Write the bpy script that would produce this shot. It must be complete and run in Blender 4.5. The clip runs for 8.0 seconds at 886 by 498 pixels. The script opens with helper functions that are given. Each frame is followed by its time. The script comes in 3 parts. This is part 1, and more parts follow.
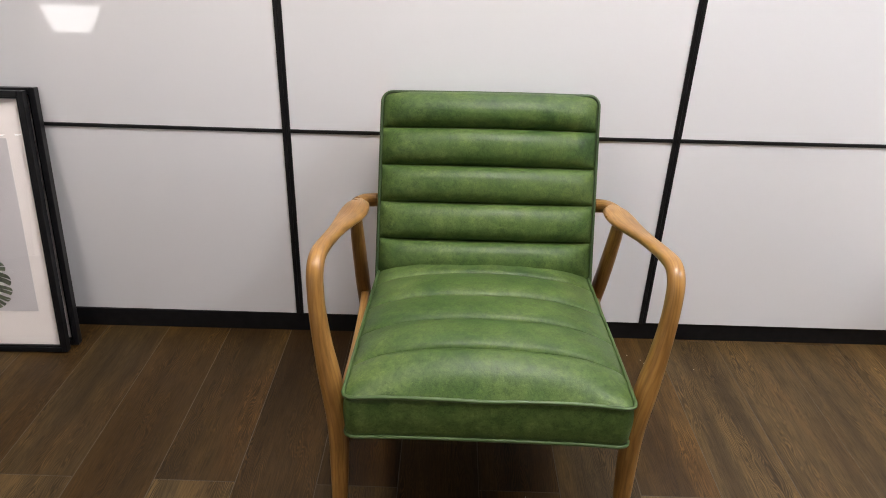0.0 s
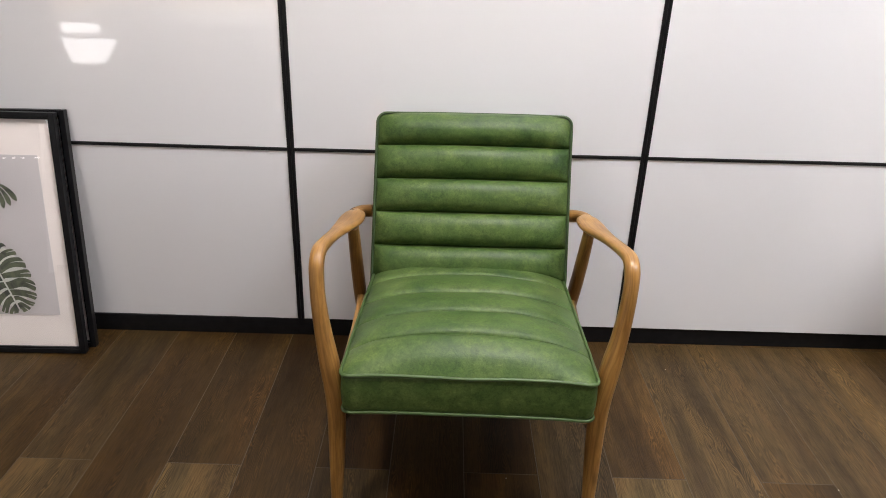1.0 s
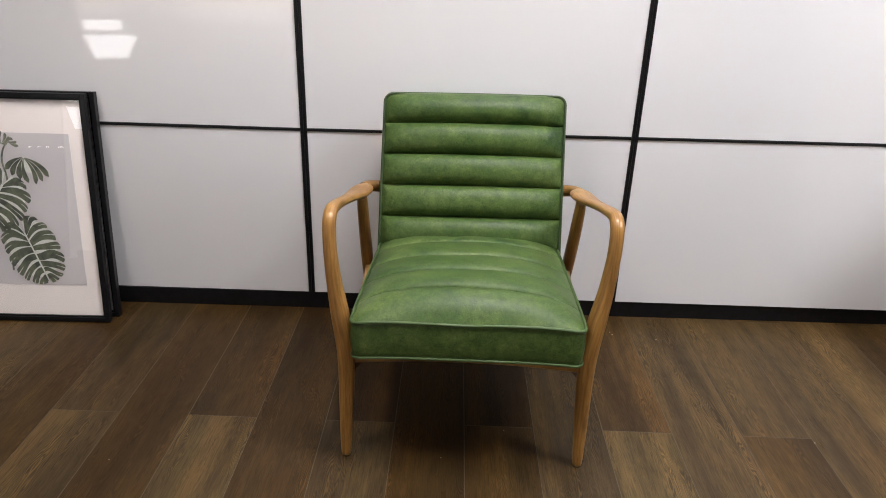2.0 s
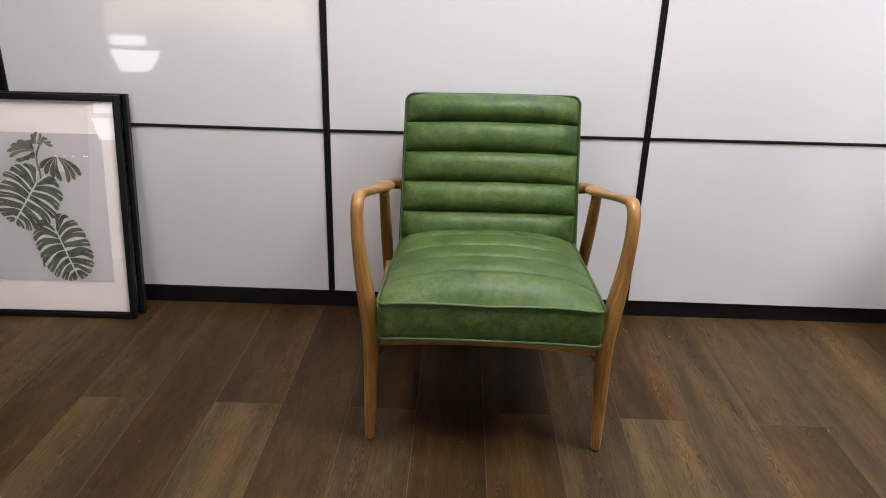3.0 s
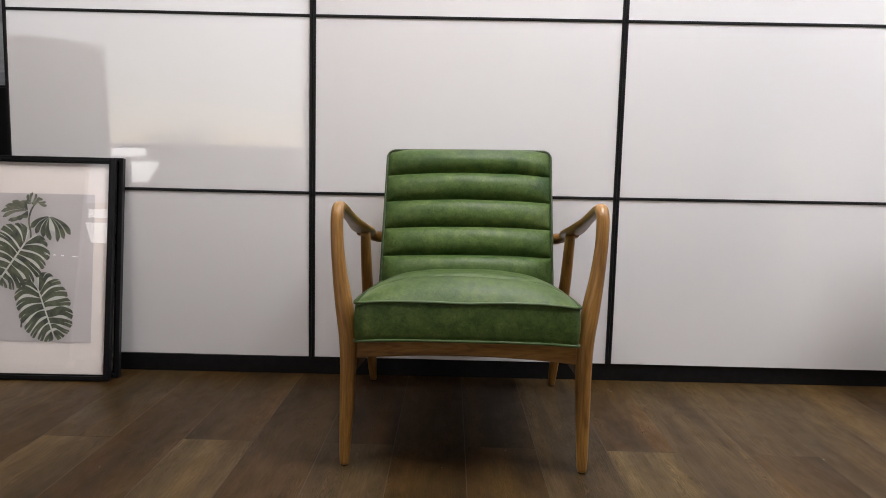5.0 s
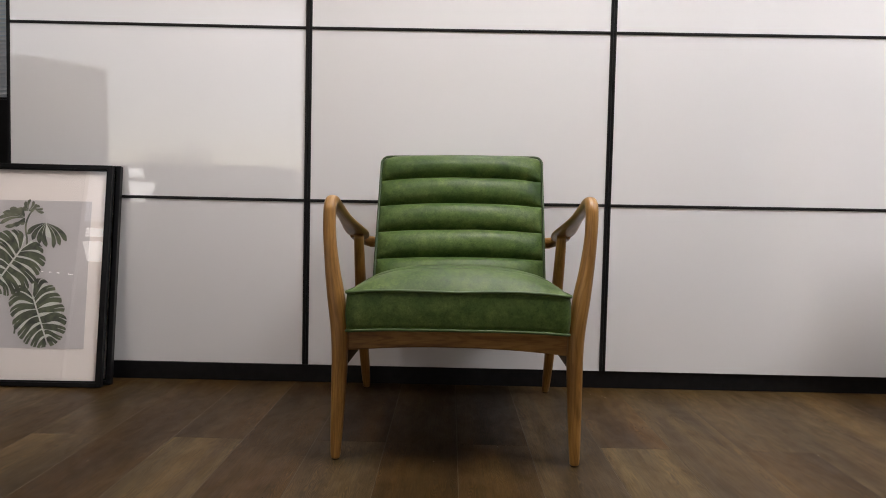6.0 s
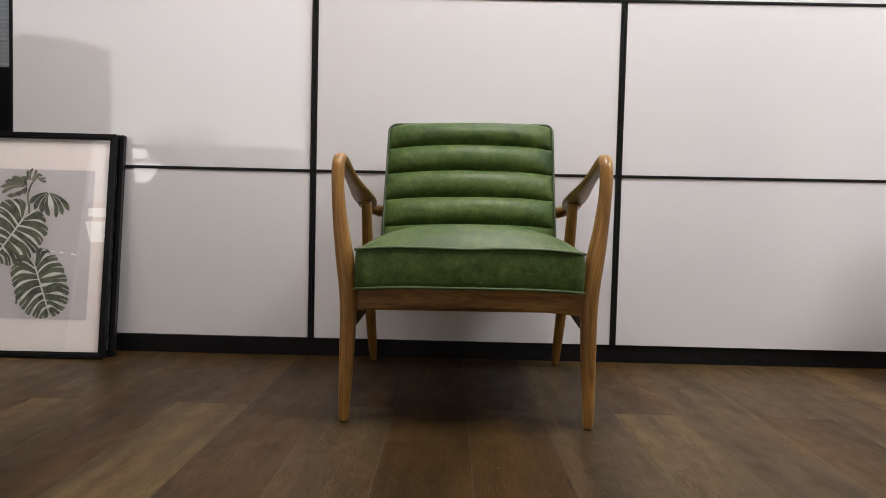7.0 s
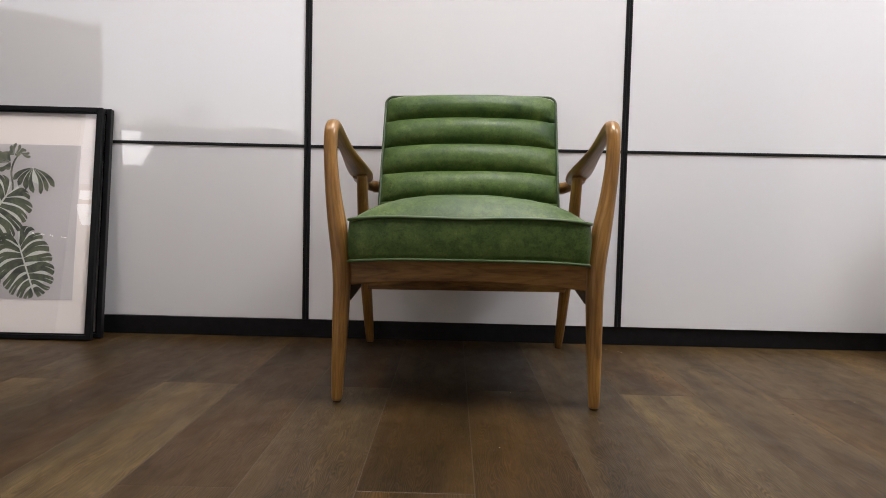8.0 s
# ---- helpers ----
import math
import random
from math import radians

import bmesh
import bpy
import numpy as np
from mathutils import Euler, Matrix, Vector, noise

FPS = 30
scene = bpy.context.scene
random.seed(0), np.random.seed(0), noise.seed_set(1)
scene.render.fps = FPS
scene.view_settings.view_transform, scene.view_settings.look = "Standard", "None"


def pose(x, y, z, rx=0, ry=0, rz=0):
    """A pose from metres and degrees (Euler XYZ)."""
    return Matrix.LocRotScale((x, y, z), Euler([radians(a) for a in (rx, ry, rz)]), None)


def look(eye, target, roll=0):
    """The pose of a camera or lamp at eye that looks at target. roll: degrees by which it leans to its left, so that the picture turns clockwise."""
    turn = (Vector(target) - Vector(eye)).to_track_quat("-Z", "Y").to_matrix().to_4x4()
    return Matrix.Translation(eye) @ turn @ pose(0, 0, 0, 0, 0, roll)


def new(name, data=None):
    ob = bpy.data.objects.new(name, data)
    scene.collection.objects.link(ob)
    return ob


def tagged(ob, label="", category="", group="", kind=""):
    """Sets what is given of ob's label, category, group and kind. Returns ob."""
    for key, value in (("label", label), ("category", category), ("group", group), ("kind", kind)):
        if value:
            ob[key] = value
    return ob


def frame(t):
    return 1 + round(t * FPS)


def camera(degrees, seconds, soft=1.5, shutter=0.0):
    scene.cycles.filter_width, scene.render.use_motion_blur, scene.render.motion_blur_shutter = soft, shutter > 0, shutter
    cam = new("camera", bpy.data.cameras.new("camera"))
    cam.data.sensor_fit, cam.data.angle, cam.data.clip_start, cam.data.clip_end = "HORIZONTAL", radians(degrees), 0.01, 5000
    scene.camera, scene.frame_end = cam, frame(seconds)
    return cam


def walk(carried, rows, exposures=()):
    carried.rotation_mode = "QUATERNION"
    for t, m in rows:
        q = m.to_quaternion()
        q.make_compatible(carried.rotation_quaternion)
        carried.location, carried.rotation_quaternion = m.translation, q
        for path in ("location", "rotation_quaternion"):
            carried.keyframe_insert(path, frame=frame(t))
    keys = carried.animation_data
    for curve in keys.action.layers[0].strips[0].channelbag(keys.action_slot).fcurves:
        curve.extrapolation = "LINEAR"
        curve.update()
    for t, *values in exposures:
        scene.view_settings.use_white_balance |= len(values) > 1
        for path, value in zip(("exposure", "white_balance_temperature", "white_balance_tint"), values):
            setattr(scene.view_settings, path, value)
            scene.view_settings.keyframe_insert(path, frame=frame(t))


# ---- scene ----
cam = camera(64.7, 8.0, soft=0.95)
PATH = [
    (0, (0.412, -1.731, 1.187), (0.409, 0.045, 0.267), 1.9),
    (0.5, (0.407, -1.836, 1.202), (0.403, -0.043, 0.316), 1.8),
    (1, (0.44, -1.916, 1.203), (0.438, -0.1, 0.367), 1.9),
    (1.5, (0.463, -2.004, 1.181), (0.455, -0.177, 0.366), 1.9),
    (3, (0.417, -2.177, 1.087), (0.38, -0.316, 0.354), 1.7),
    (3.5, (0.413, -2.199, 1.008), (0.385, -0.295, 0.395), 1.5),
    (4, (0.429, -2.242, 0.872), (0.413, -0.308, 0.359), 1.5),
    (4.5, (0.438, -2.287, 0.763), (0.42, -0.32, 0.401), 1.4),
    (5.8, (0.481, -2.34, 0.615), (0.46, -0.343, 0.507), 1.4),
    (6, (0.476, -2.343, 0.585), (0.458, -0.346, 0.481), 1.3),
    (6.5, (0.467, -2.332, 0.522), (0.448, -0.335, 0.422), 1.3),
    (7, (0.457, -2.312, 0.483), (0.434, -0.314, 0.383), 1.4),
    (7.5, (0.461, -2.267, 0.451), (0.437, -0.27, 0.35), 1.4),
    (8, (0.463, -2.234, 0.429), (0.438, -0.238, 0.312), 1.4),
]
walk(cam, [(t, look(eye, target, roll)) for t, eye, target, roll in PATH],
     [(0, 0.12, 6500, 10), (1.5, 0.12, 6450, 10), (3.0, 0.06, 6330, 10), (4.5, 0.0, 6400, 10), (5.8, -0.23, 6620, 10), (6.5, -0.21, 6680, 10), (7.2, -0.13, 6620, 10), (8, -0.01, 6420, 10)])


# ---- world and light ----
world = bpy.data.worlds.new("world")
scene.world = world
world.use_nodes = True
wn = world.node_tree
sky = wn.nodes.new("ShaderNodeTexSky")
sky.sky_type = "NISHITA"
sky.sun_disc = False
sky.sun_elevation = radians(40)
sky.sun_rotation = radians(200)
wn.links.new(sky.outputs[0], wn.nodes["Background"].inputs[0])
wn.nodes["Background"].inputs[1].default_value = 0.12

PANEL_GLOW = 57.5


def area_lamp(name, m, sx, sy, watts, colour):
    data = bpy.data.lights.new(name, "AREA")
    data.shape, data.size, data.size_y, data.energy, data.color = "RECTANGLE", sx, sy, watts, colour
    ob = new(name, data)
    ob.matrix_world = m
    return ob


# daylight that comes in, warm, by the window behind the camera
area_lamp("window_daylight", look((-3.16, -5.56, 1.50), (-3.16, 0.0, 1.50)), 4.06, 2.82, 13.2, (1.0, 0.76, 0.61))


# ---- materials ----
def material(name, colour=(0.8, 0.8, 0.8), rough=0.5, metal=0.0, spec=0.5):
    m = bpy.data.materials.new(name)
    m.use_nodes = True
    b = m.node_tree.nodes["Principled BSDF"]
    b.inputs["Base Color"].default_value = (*colour, 1)
    b.inputs["Roughness"].default_value = rough
    b.inputs["Metallic"].default_value = metal
    b.inputs["Specular IOR Level"].default_value = spec
    return m, m.node_tree, b


def coords(nt, scale=(1, 1, 1), kind="Object", shift=None):
    tc = nt.nodes.new("ShaderNodeTexCoord")
    mp = nt.nodes.new("ShaderNodeMapping")
    mp.inputs["Scale"].default_value = scale
    nt.links.new(tc.outputs[kind], mp.inputs["Vector"])
    if shift is not None:
        nt.links.new(shift, mp.inputs["Location"])
    return mp.outputs[0]


def noise_tex(nt, vec, scale, detail=4.0, rough=0.55, distort=0.0):
    n = nt.nodes.new("ShaderNodeTexNoise")
    n.inputs["Scale"].default_value = scale
    n.inputs["Detail"].default_value = detail
    n.inputs["Roughness"].default_value = rough
    n.inputs["Distortion"].default_value = distort
    nt.links.new(vec, n.inputs["Vector"])
    return n.outputs["Fac"]


def ramp(nt, fac, stops):
    r = nt.nodes.new("ShaderNodeValToRGB")
    e = r.color_ramp.elements
    while len(e) < len(stops):
        e.new(0.5)
    for el, (p, c) in zip(e, stops):
        el.position = p
        el.color = (*c, 1) if len(c) == 3 else c
    nt.links.new(fac, r.inputs[0])
    return r.outputs[0]


def mix(nt, fac, a, b, kind="MIX"):
    n = nt.nodes.new("ShaderNodeMix")
    n.data_type, n.blend_type = "RGBA", kind
    for sock, v in ((n.inputs[0], fac), (n.inputs[6], a), (n.inputs[7], b)):
        if isinstance(v, (int, float)):
            sock.default_value = v
        elif isinstance(v, tuple):
            sock.default_value = (*v, 1)
        else:
            nt.links.new(v, sock)
    return n.outputs[2]


def math_node(nt, op, a, b):
    n = nt.nodes.new("ShaderNodeMath")
    n.operation = op
    for sock, v in zip(n.inputs, (a, b)):
        if isinstance(v, (int, float)):
            sock.default_value = v
        else:
            nt.links.new(v, sock)
    return n.outputs[0]


def bump(nt, b, height, strength, distance):
    n = nt.nodes.new("ShaderNodeBump")
    n.inputs["Strength"].default_value = strength
    n.inputs["Distance"].default_value = distance
    nt.links.new(height, n.inputs["Height"])
    nt.links.new(n.outputs[0], b.inputs["Normal"])


def leather_material():
    m, nt, b = material("green_leather", rough=0.45, spec=0.26)

    def hide(scale=(1, 1, 1)):
        v = coords(nt, scale)
        v.node.inputs["Location"].default_value = (2.3, 7.1, 4.4)
        return v

    big = noise_tex(nt, hide(), 9.0, 8.0, 0.66, 0.6)
    mid = noise_tex(nt, hide(), 42.0, 6.0, 0.7, 0.6)
    fleck = noise_tex(nt, hide(), 170.0, 4.0, 0.75, 0.3)
    worn = noise_tex(nt, hide((1.0, 1.6, 1.6)), 26.0, 6.0, 0.7, 2.2)
    scuff = noise_tex(nt, hide((1.5, 1.0, 1.0)), 19.0, 7.0, 0.72, 3.0)
    rub = noise_tex(nt, hide((0.7, 1.5, 1.5)), 20.0, 7.0, 0.75, 1.0)
    tone = ramp(nt, big, [(0.33, (0.026, 0.058, 0.0155)), (0.44, (0.050, 0.093, 0.0235)), (0.58, (0.075, 0.121, 0.033)), (0.71, (0.106, 0.155, 0.048))])
    c = mix(nt, 0.85, tone, ramp(nt, mid, [(0.34, (0.60, 0.66, 0.60)), (0.5, (1.0, 1.0, 1.0)), (0.68, (1.30, 1.24, 1.22))]), "MULTIPLY")
    c = mix(nt, 0.7, c, ramp(nt, fleck, [(0.36, (0.60, 0.64, 0.58)), (0.48, (1, 1, 1)), (0.66, (1.20, 1.15, 1.10))]), "MULTIPLY")
    c = mix(nt, 0.75, c, ramp(nt, worn, [(0.478, (1, 1, 1)), (0.5, (0.54, 0.60, 0.54)), (0.522, (1, 1, 1))]), "MULTIPLY")
    c = mix(nt, 0.8, c, ramp(nt, scuff, [(0.486, (1, 1, 1)), (0.5, (1.52, 1.38, 1.52)), (0.514, (1, 1, 1))]), "MULTIPLY")
    c = mix(nt, 0.7, c, ramp(nt, rub, [(0.54, (1, 1, 1)), (0.66, (1.48, 1.35, 1.42))]), "MULTIPLY")
    nt.links.new(c, b.inputs["Base Color"])
    nt.links.new(ramp(nt, mid, [(0.3, (0.38, 0.38, 0.38)), (0.7, (0.47, 0.47, 0.47))]), b.inputs["Roughness"])
    vor = nt.nodes.new("ShaderNodeTexVoronoi")
    vor.inputs["Scale"].default_value = 600.0
    nt.links.new(hide(), vor.inputs["Vector"])
    wr = noise_tex(nt, hide((1.6, 1.0, 1.0)), 30.0, 4.0, 0.6, 1.5)
    h = math_node(nt, "ADD", math_node(nt, "MULTIPLY", vor.outputs["Distance"], 0.18), math_node(nt, "MULTIPLY", wr, 0.8))
    bump(nt, b, h, 0.20, 0.004)
    return m


def wood_material(name, dark, mid_c, light, along="Z"):
    """Oak. along: the axis of the grain, or "" for swept parts, which carry their own lengthwise direction."""
    m, nt, b = material(name, rough=0.32)
    if along:
        v = coords(nt, {"Z": (1, 1, 0.09), "X": (0.09, 1, 1), "Y": (1, 0.09, 1)}[along])
    else:
        at = nt.nodes.new("ShaderNodeAttribute")
        at.attribute_name = "grain"
        mp = nt.nodes.new("ShaderNodeMapping")
        mp.inputs["Scale"].default_value = (1, 1, 0.09)
        nt.links.new(at.outputs["Vector"], mp.inputs["Vector"])
        v = mp.outputs[0]
    g = noise_tex(nt, v, 34.0, 6.0, 0.55, 1.4)
    fine = noise_tex(nt, v, 300.0, 3.0, 0.6)
    blot = noise_tex(nt, coords(nt), 7.0, 4.0)
    flame = nt.nodes.new("ShaderNodeTexWave")
    flame.wave_type, flame.bands_direction = "BANDS", "X"
    for key, val in (("Scale", 46.0), ("Distortion", 14.0), ("Detail", 3.0), ("Detail Scale", 1.1), ("Detail Roughness", 0.55)):
        flame.inputs[key].default_value = val
    nt.links.new(v, flame.inputs["Vector"])
    c = ramp(nt, g, [(0.32, dark), (0.5, mid_c), (0.68, light)])
    c = mix(nt, 0.48, c, ramp(nt, flame.outputs["Fac"], [(0.10, (0.66, 0.60, 0.52)), (0.42, (1, 1, 1)), (0.9, (1.08, 1.07, 1.05))]), "MULTIPLY")
    c = mix(nt, 0.5, c, ramp(nt, blot, [(0.3, (0.74, 0.71, 0.68)), (0.7, (1.12, 1.1, 1.08))]), "MULTIPLY")
    c = mix(nt, 0.4, c, ramp(nt, fine, [(0.35, (0.70, 0.66, 0.60)), (0.55, (1, 1, 1))]), "MULTIPLY")
    nt.links.new(c, b.inputs["Base Color"])
    nt.links.new(ramp(nt, blot, [(0.3, (0.38, 0.38, 0.38)), (0.7, (0.27, 0.27, 0.27))]), b.inputs["Roughness"])
    bump(nt, b, fine, 0.12, 0.001)
    return m


def plank_material(name, base):
    m, nt, b = material(name, rough=0.44, spec=0.18)
    oi = nt.nodes.new("ShaderNodeObjectInfo")
    off = nt.nodes.new("ShaderNodeCombineXYZ")
    for k in range(3):
        nt.links.new(math_node(nt, "MULTIPLY", oi.outputs["Random"], 37.0 + 11.0 * k), off.inputs[k])

    def along(stretch):
        return coords(nt, (1, stretch, 1), shift=off.outputs[0])

    broad = noise_tex(nt, along(0.10), 8.0, 2.0, 0.5, 0.4)
    streak = noise_tex(nt, along(0.06), 19.0, 3.0, 0.5, 0.5)
    warm = noise_tex(nt, along(0.20), 9.0, 2.0, 0.5, 0.4)
    pore = noise_tex(nt, along(0.05), 300.0, 3.0, 0.6, 0.3)
    cloud = noise_tex(nt, along(0.45), 22.0, 5.0, 0.65, 0.5)
    patch = noise_tex(nt, along(0.30), 10.0, 3.0, 0.6)
    ring = nt.nodes.new("ShaderNodeTexWave")
    ring.wave_type, ring.bands_direction = "BANDS", "X"
    for key, val in (("Scale", 80.0), ("Distortion", 46.0), ("Detail", 2.0), ("Detail Scale", 0.45), ("Detail Roughness", 0.55)):
        ring.inputs[key].default_value = val
    nt.links.new(along(0.14), ring.inputs["Vector"])
    own = ramp(nt, oi.outputs["Random"], [(0.0, (0.90, 0.91, 0.94)), (0.5, (1.0, 1.0, 1.0)), (1.0, (1.10, 1.07, 1.02))])
    c = mix(nt, 1.0, base, own, "MULTIPLY")
    c = mix(nt, 1.0, c, ramp(nt, broad, [(0.34, (0.66, 0.65, 0.65)), (0.5, (1.0, 1.0, 1.0)), (0.66, (1.36, 1.35, 1.30))]), "MULTIPLY")
    c = mix(nt, 0.9, c, ramp(nt, streak, [(0.30, (0.64, 0.62, 0.60)), (0.48, (0.96, 0.95, 0.94)), (0.70, (1.34, 1.32, 1.24))]), "MULTIPLY")
    c = mix(nt, 0.55, c, ramp(nt, warm, [(0.50, (1.0, 1.0, 1.0)), (0.66, (1.15, 1.02, 0.92))]), "MULTIPLY")
    c = mix(nt, 0.45, c, ramp(nt, cloud, [(0.32, (0.70, 0.70, 0.72)), (0.5, (1.0, 1.0, 1.0)), (0.68, (1.28, 1.25, 1.18))]), "MULTIPLY")
    line = ramp(nt, ring.outputs["Fac"], [(0.16, (0.62, 0.60, 0.58)), (0.50, (1.0, 1.0, 1.0)), (0.86, (1.62, 1.54, 1.38))])
    c = mix(nt, ramp(nt, patch, [(0.48, (0.16, 0.16, 0.16)), (0.62, (1.0, 1.0, 1.0))]), c, mix(nt, 1.0, c, line, "MULTIPLY"))
    c = mix(nt, 0.62, c, ramp(nt, pore, [(0.36, (0.55, 0.54, 0.53)), (0.5, (1, 1, 1)), (0.66, (1.30, 1.28, 1.24))]), "MULTIPLY")
    nt.links.new(c, b.inputs["Base Color"])
    nt.links.new(ramp(nt, cloud, [(0.3, (0.50, 0.50, 0.50)), (0.7, (0.37, 0.37, 0.37))]), b.inputs["Roughness"])
    bump(nt, b, math_node(nt, "ADD", pore, math_node(nt, "MULTIPLY", ring.outputs["Fac"], 0.5)), 0.25, 0.0010)
    return m


def panel_material():
    m, nt, b = material("white_glass", (0.803, 0.800, 0.818), 0.03, spec=0.9)
    b.inputs["Coat Weight"].default_value = 1.0
    b.inputs["Coat Roughness"].default_value = 0.02
    n = noise_tex(nt, coords(nt), 3.0, 1.0)
    bump(nt, b, n, 0.10, 0.012)
    return m


def wall_material(name, colour, rough=0.85):
    m, nt, b = material(name, colour, rough)
    n = noise_tex(nt, coords(nt), 3.0, 5.0)
    nt.links.new(mix(nt, 1.0, colour, ramp(nt, n, [(0.3, (0.94, 0.94, 0.94)), (0.7, (1.03, 1.03, 1.03))]), "MULTIPLY"), b.inputs["Base Color"])
    bump(nt, b, noise_tex(nt, coords(nt), 180.0, 3.0), 0.12, 0.002)
    return m


def black_material(name, rough):
    m, nt, b = material(name, (0.008, 0.008, 0.009), rough, spec=0.25)
    n = noise_tex(nt, coords(nt), 40.0, 4.0)
    nt.links.new(ramp(nt, n, [(0.3, (0.005, 0.005, 0.006)), (0.7, (0.010, 0.010, 0.011))]), b.inputs["Base Color"])
    return m


def glow_material(name, colour, strength):
    m, nt, b = material(name, (0.8, 0.8, 0.8), 0.5)
    b.inputs["Emission Color"].default_value = (*colour, 1)
    b.inputs["Emission Strength"].default_value = strength
    return m


def glass_material():
    m = bpy.data.materials.new("clear_glass")
    m.use_nodes = True
    nt = m.node_tree
    nt.nodes.clear()
    out = nt.nodes.new("ShaderNodeOutputMaterial")
    tr = nt.nodes.new("ShaderNodeBsdfTransparent")
    gl = nt.nodes.new("ShaderNodeBsdfGlossy")
    gl.inputs["Roughness"].default_value = 0.01
    fr = nt.nodes.new("ShaderNodeFresnel")
    fr.inputs[0].default_value = 1.95
    mx = nt.nodes.new("ShaderNodeMixShader")
    nt.links.new(fr.outputs[0], mx.inputs[0])
    nt.links.new(tr.outputs[0], mx.inputs[1])
    nt.links.new(gl.outputs[0], mx.inputs[2])
    nt.links.new(mx.outputs[0], out.inputs[0])
    return m


LEATHER = leather_material()
PIPING, _nt, _b = material("green_piping", (0.052, 0.092, 0.026), 0.42)
bump(_nt, _b, noise_tex(_nt, coords(_nt), 300.0, 2.0), 0.2, 0.001)
PIPING_DARK, _nt, _b = material("dark_green_piping", (0.030, 0.056, 0.016), 0.45)
bump(_nt, _b, noise_tex(_nt, coords(_nt), 300.0, 2.0), 0.2, 0.001)
WOOD = wood_material("oak_swept", (0.212, 0.104, 0.028), (0.328, 0.170, 0.045), (0.412, 0.226, 0.065), "")
WOOD_X = wood_material("oak_crosswise", (0.180, 0.088, 0.026), (0.310, 0.162, 0.048), (0.400, 0.220, 0.070), "X")
# the darkest plank colour holds part of the chair's shadow
PLANKS = {"shaded": plank_material("plank_shaded", (0.0300, 0.0166, 0.0052)), "dark": plank_material("plank_dark", (0.0370, 0.0210, 0.0066)),
          "grey": plank_material("plank_grey", (0.0470, 0.0300, 0.0122)), "mid": plank_material("plank_mid", (0.0515, 0.0300, 0.0098)),
          "tan": plank_material("plank_tan", (0.0625, 0.0410, 0.0175)), "pale": plank_material("plank_pale", (0.0745, 0.0502, 0.0205))}
PANEL = panel_material()
BLACK = black_material("black_rail", 0.42)
FRAME_BLACK = black_material("black_picture_wood", 0.35)
WHITE_WALL = wall_material("white_plaster", (0.52, 0.505, 0.49))
BEIGE_WALL = wall_material("beige_plaster", (0.60, 0.50, 0.43))
CEIL = wall_material("ceiling_paint", (0.82, 0.82, 0.81))
RUBBER, _nt, _b = material("dark_glide", (0.035, 0.022, 0.013), 0.7)
BLOCK = wall_material("corner_block_wood", (0.085, 0.062, 0.042), 0.6)
SUBFLOOR, _nt, _b = material("subfloor", (0.02, 0.015, 0.012), 0.8)
MAT_BOARD = wall_material("mat_board", (0.87, 0.82, 0.79), 0.8)
PRINT = wall_material("print_ground", (0.62, 0.595, 0.60), 0.7)
GLASS = glass_material()
GLOW = glow_material("led_diffuser", (1.0, 0.955, 0.955), PANEL_GLOW)
GLOW_WARM = glow_material("led_diffuser_warm", (1.0, 0.90, 0.84), PANEL_GLOW)
GLOW_COOL = glow_material("led_diffuser_cool", (0.97, 0.965, 1.0), PANEL_GLOW)


def leaf_material(name, dark, light):
    m, nt, b = material(name, dark, 0.7)
    n = noise_tex(nt, coords(nt), 22.0, 4.0, 0.65, 0.8)
    nt.links.new(ramp(nt, n, [(0.38, dark), (0.62, light)]), b.inputs["Base Color"])
    return m


LEAF_DARK = leaf_material("leaf_ink_dark", (0.066, 0.076, 0.062), (0.175, 0.195, 0.125))
LEAF_PALE = leaf_material("leaf_ink_pale", (0.085, 0.098, 0.080), (0.26, 0.27, 0.19))
LEAF_VEIN = leaf_material("leaf_ink_vein", (0.70, 0.72, 0.67), (0.78, 0.80, 0.75))


# ---- building helpers ----
def part(name, bm, mat, parent=None, label=""):
    me = bpy.data.meshes.new(name)
    bm.normal_update()
    bm.to_mesh(me)
    bm.free()
    me.materials.append(mat)
    ob = new(name, me)
    if parent is not None:
        ob.parent = parent
    if label:
        ob["label"] = label
    return ob


def smooth(ob):
    for p in ob.data.polygons:
        p.use_smooth = True
    return ob


def thing(name, m, label, category, group="", kind=""):
    ob = new(name)
    ob.empty_display_size = 0.1
    ob.matrix_world = m
    return tagged(ob, label, category, group, kind)


def box(x0, x1, y0, y1, z0, z1, bevel=0.0, segments=2):
    bm = bmesh.new()
    bmesh.ops.create_cube(bm, size=1.0)
    for v in bm.verts:
        v.co = Vector(((x0 + x1) / 2 + v.co.x * (x1 - x0), (y0 + y1) / 2 + v.co.y * (y1 - y0), (z0 + z1) / 2 + v.co.z * (z1 - z0)))
    if bevel:
        bmesh.ops.bevel(bm, geom=bm.edges[:], offset=bevel, segments=segments, affect="EDGES", profile=0.6)
    return bm


def spline(points, n):
    """Catmull-Rom through tuples of any length, n steps a span."""
    pts = [np.array(p, float) for p in points]
    pts = [2 * pts[0] - pts[1]] + pts + [2 * pts[-1] - pts[-2]]
    out = []
    for i in range(1, len(pts) - 2):
        a, b, c, d = pts[i - 1:i + 3]
        for k in range(n):
            t = k / n
            out.append(0.5 * (2 * b + (c - a) * t + (2 * a - 5 * b + 4 * c - d) * t * t + (3 * b - a - 3 * c + d) * t ** 3))
    out.append(pts[-2])
    return out


